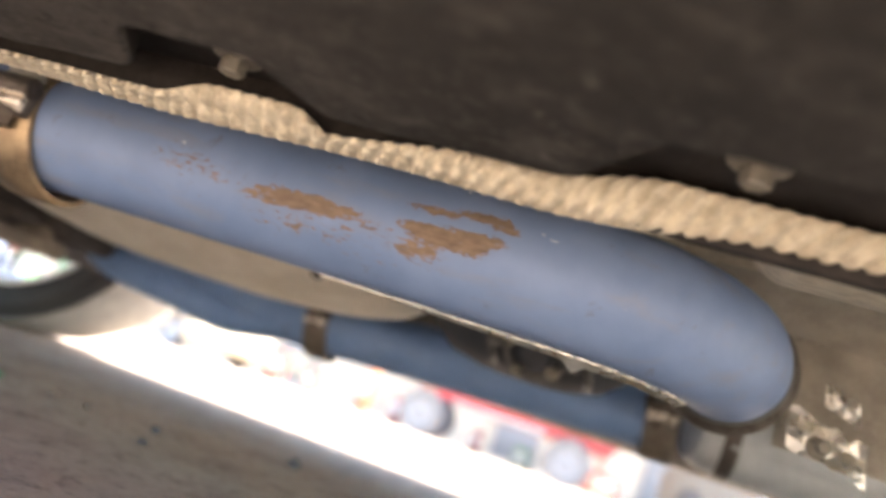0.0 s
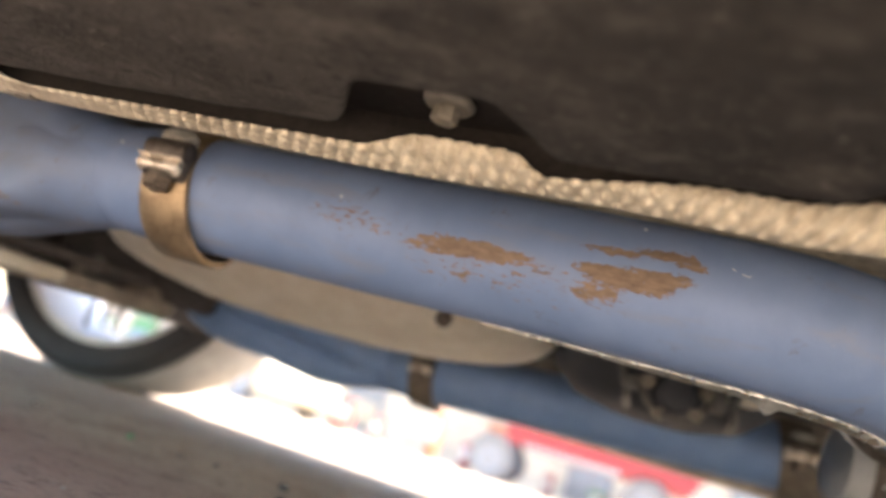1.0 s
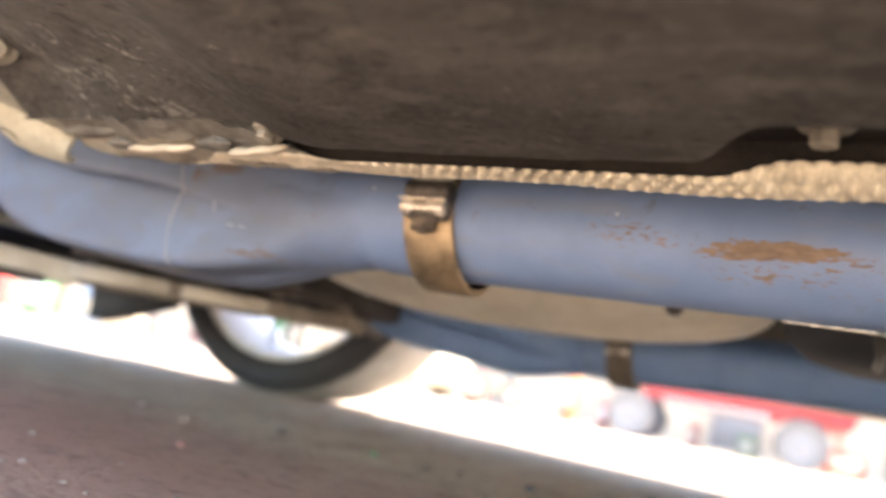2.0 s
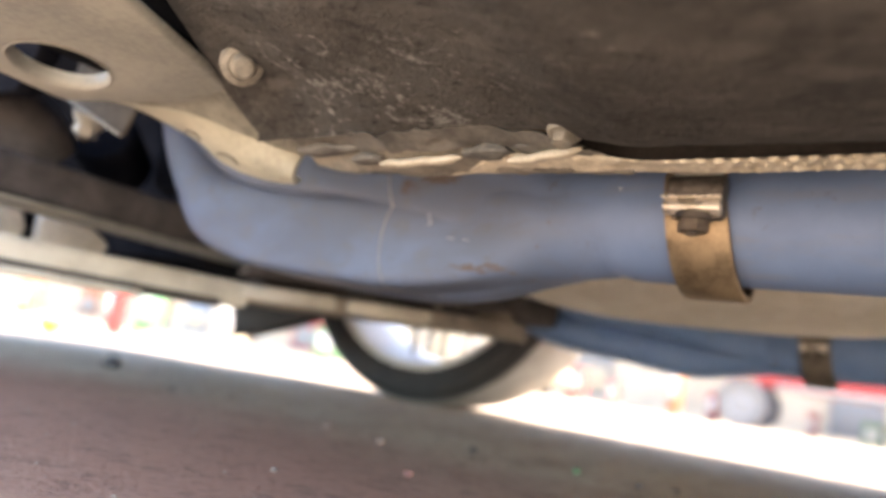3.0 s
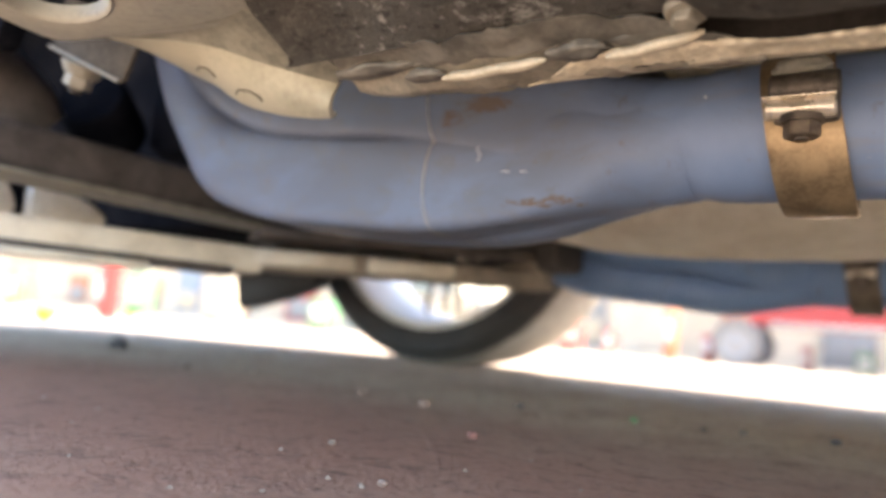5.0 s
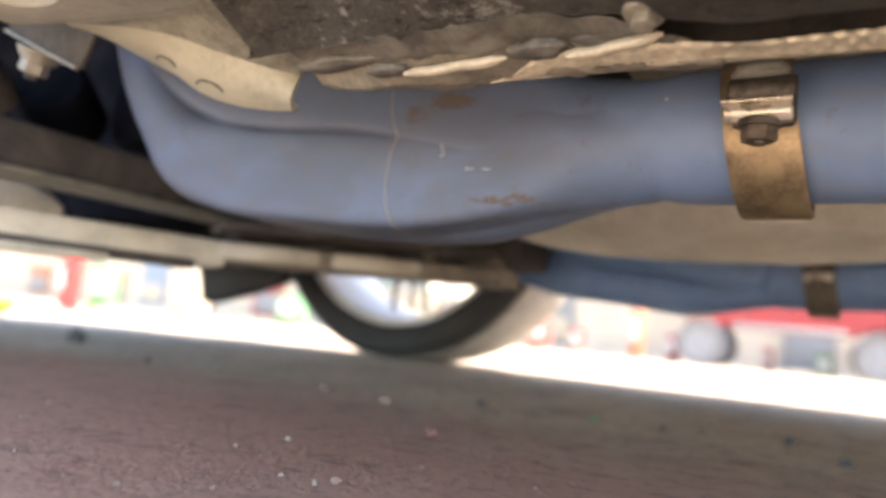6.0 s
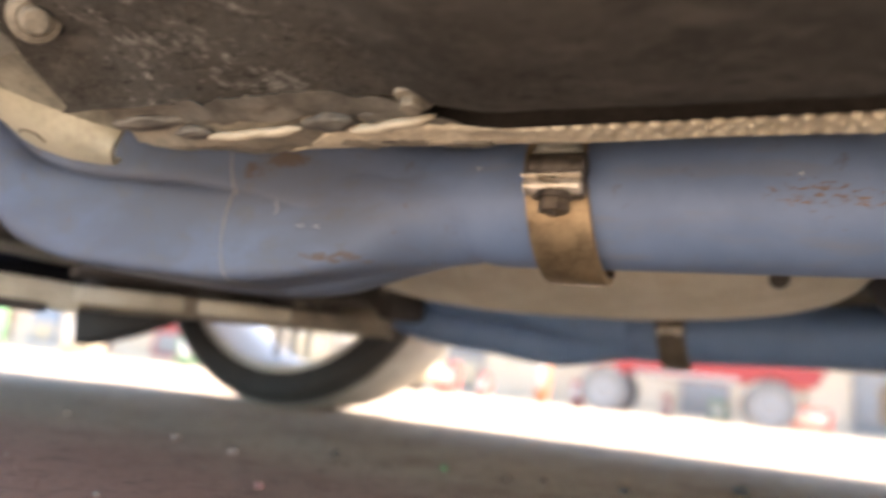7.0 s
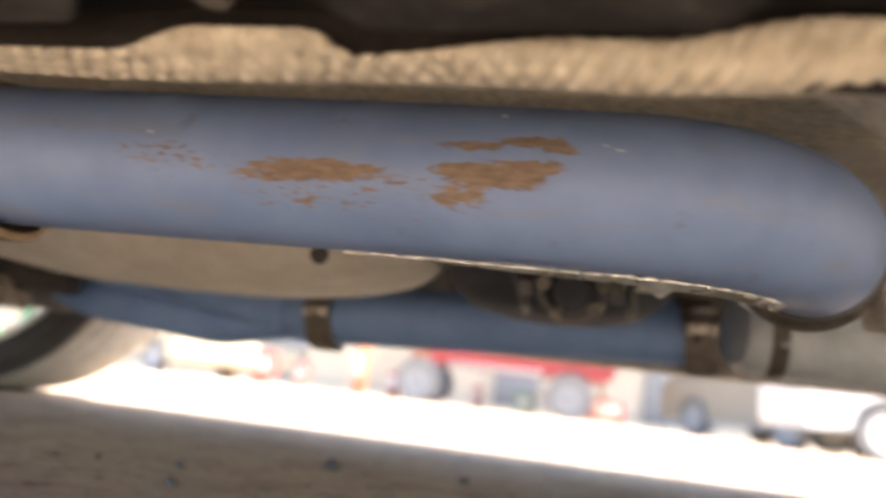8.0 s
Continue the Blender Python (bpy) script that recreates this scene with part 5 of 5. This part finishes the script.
def shrub(x, y, tall, seed):
    """A bushy shrub: bare stems and a loose crown of small leaves."""
    rng = random.Random(seed)
    z = ground_z(x, y)
    ob = thing("shrub", (x, y, z), "yellow-green leafy shrub beside the parking ground", "plant")
    crown = bmesh.new()
    for k in range(7):
        a = 2 * math.pi * k / 7 + rng.uniform(-0.3, 0.3)
        tip = Vector((x + 0.4 * tall * math.cos(a) * rng.uniform(0.4, 1), y + 0.4 * tall * math.sin(a) * rng.uniform(0.4, 1), z + tall * rng.uniform(0.6, 0.95)))
        part("stem", tube([(x + 0.02 * math.cos(a), y + 0.02 * math.sin(a), z - 0.01, 0.014), ((x + tip.x) / 2, (y + tip.y) / 2, z + 0.6 * (tip.z - z), 0.010), (*tip, 0.004)], 8), M_TINT["brown"], ob)
        for j in range(70):
            c = tip + Vector([rng.gauss(0, 0.13 * tall) for _ in range(3)])
            u = Vector([rng.uniform(-1, 1) for _ in range(3)]).normalized() * 0.045
            w = u.cross(Vector((0.3, 0.5, 0.8))).normalized() * 0.02
            crown.faces.new([crown.verts.new(c + q) for q in (-u, w, u, -w)])
    tagged(part("leaves", crown, M_LEAF, ob, "loose crown of small leaves"), kind="stuff")


shrub(-13.7, 6.0, 1.45, 5)
weed(-2.72, 1.60, 0.085, 1)
weed(-2.90, 1.72, 0.07, 2)
weed(-5.6, 3.9, 0.09, 3)

M_PEBBLE = [plain("pink_pebble", (0.24, 0.155, 0.115), (0.36, 0.25, 0.19), 90, 0.8), plain("dark_pebble", (0.05, 0.045, 0.042), (0.10, 0.09, 0.085), 90, 0.8), plain("grey_pebble", (0.22, 0.155, 0.11), (0.36, 0.27, 0.20), 90, 0.8), plain("green_scrap", (0.06, 0.20, 0.07), (0.12, 0.32, 0.13), 90, 0.5), plain("red_crumb", (0.24, 0.10, 0.075), (0.34, 0.16, 0.12), 90, 0.85)]


def pebble(bm, x, y, s, seed, flat=0.7):
    own = bmesh.new()
    bmesh.ops.create_icosphere(own, subdivisions=2, radius=1.0)
    for v in own.verts:
        k = 1 + 0.35 * noise.noise(v.co * 1.3 + Vector((seed * 3.1, seed, 0))) + 0.15 * noise.noise(v.co * 3.7 + Vector((seed, 0, 0)))
        v.co = Vector((v.co.x * k * s + x, v.co.y * k * s * 0.8 + y, max(-0.2, v.co.z * k * flat + 0.45) * s + ground_z(x, y)))
    me = bpy.data.meshes.new("tmp")
    own.to_mesh(me)
    own.free()
    bm.from_mesh(me)
    bpy.data.meshes.remove(me)
    return bm


for k, (x, y, s, c, label) in enumerate((
        (-0.679, 0.804, 0.0065, 0, "pale pink pebble"), (-0.584, 0.776, 0.007, 0, "pale pink pebble"), (-0.536, 0.878, 0.0055, 1, "small dark stone"), (-0.424, 0.898, 0.005, 3, "scrap of green plastic"),
        (-0.257, 0.934, 0.007, 1, "small dark stone"), (-0.16, 1.08, 0.012, 1, "dark stone"), (-0.454, 0.644, 0.0055, 4, "reddish crumb of earth"), (-0.488, 0.537, 0.003, 2, "grey chip of stone"),
        (-1.26, 0.912, 0.021, 1, "dark stone lump"), (-0.632, 0.398, 0.0035, 0, "pink chip of stone"), (-0.672, 0.405, 0.011, 0, "pink broken stone"), (-0.40, 0.47, 0.0035, 0, "pink chip of stone"),
        (-0.36, 0.90, 0.004, 1, "small dark stone"), (-0.33, 0.92, 0.004, 1, "small dark stone"), (-0.90, 0.86, 0.006, 2, "grey pebble"), (-0.95, 0.80, 0.005, 1, "small dark stone"), (-0.21, 0.84, 0.006, 1, "small dark stone"), (-0.02, 1.12, 0.007, 1, "small dark stone"))):
    single("pebble", pebble(bmesh.new(), x, y, 0.8 * s, k), M_PEBBLE[c], label + " lying on the ground", "stone", "loose stones")

rng = random.Random(3)
grit = bmesh.new()
for k in range(900):
    x, y = rng.uniform(-1.4, 0.5), 0.36 + 1.1 * rng.random() ** 1.5
    s = 0.0006 + 0.0018 * rng.random() ** 4
    z = ground_z(x, y)
    vs = [grit.verts.new((x + s * dx * rng.uniform(0.6, 1.3), y + s * dy * rng.uniform(0.6, 1.3), z + s * dz)) for dx, dy, dz in ((1, 0, 0.1), (0, 1, 0.1), (-1, 0, 0.1), (0, -1, 0.1), (0.1, 0, 0.9))]
    for a, b in ((0, 1), (1, 2), (2, 3), (3, 0)):
        grit.faces.new((vs[a], vs[b], vs[4]))
tagged(finish("grit", grit, M_PEBBLE[2], False), "fine pale grit strewn over the concrete", "grit", kind="stuff")
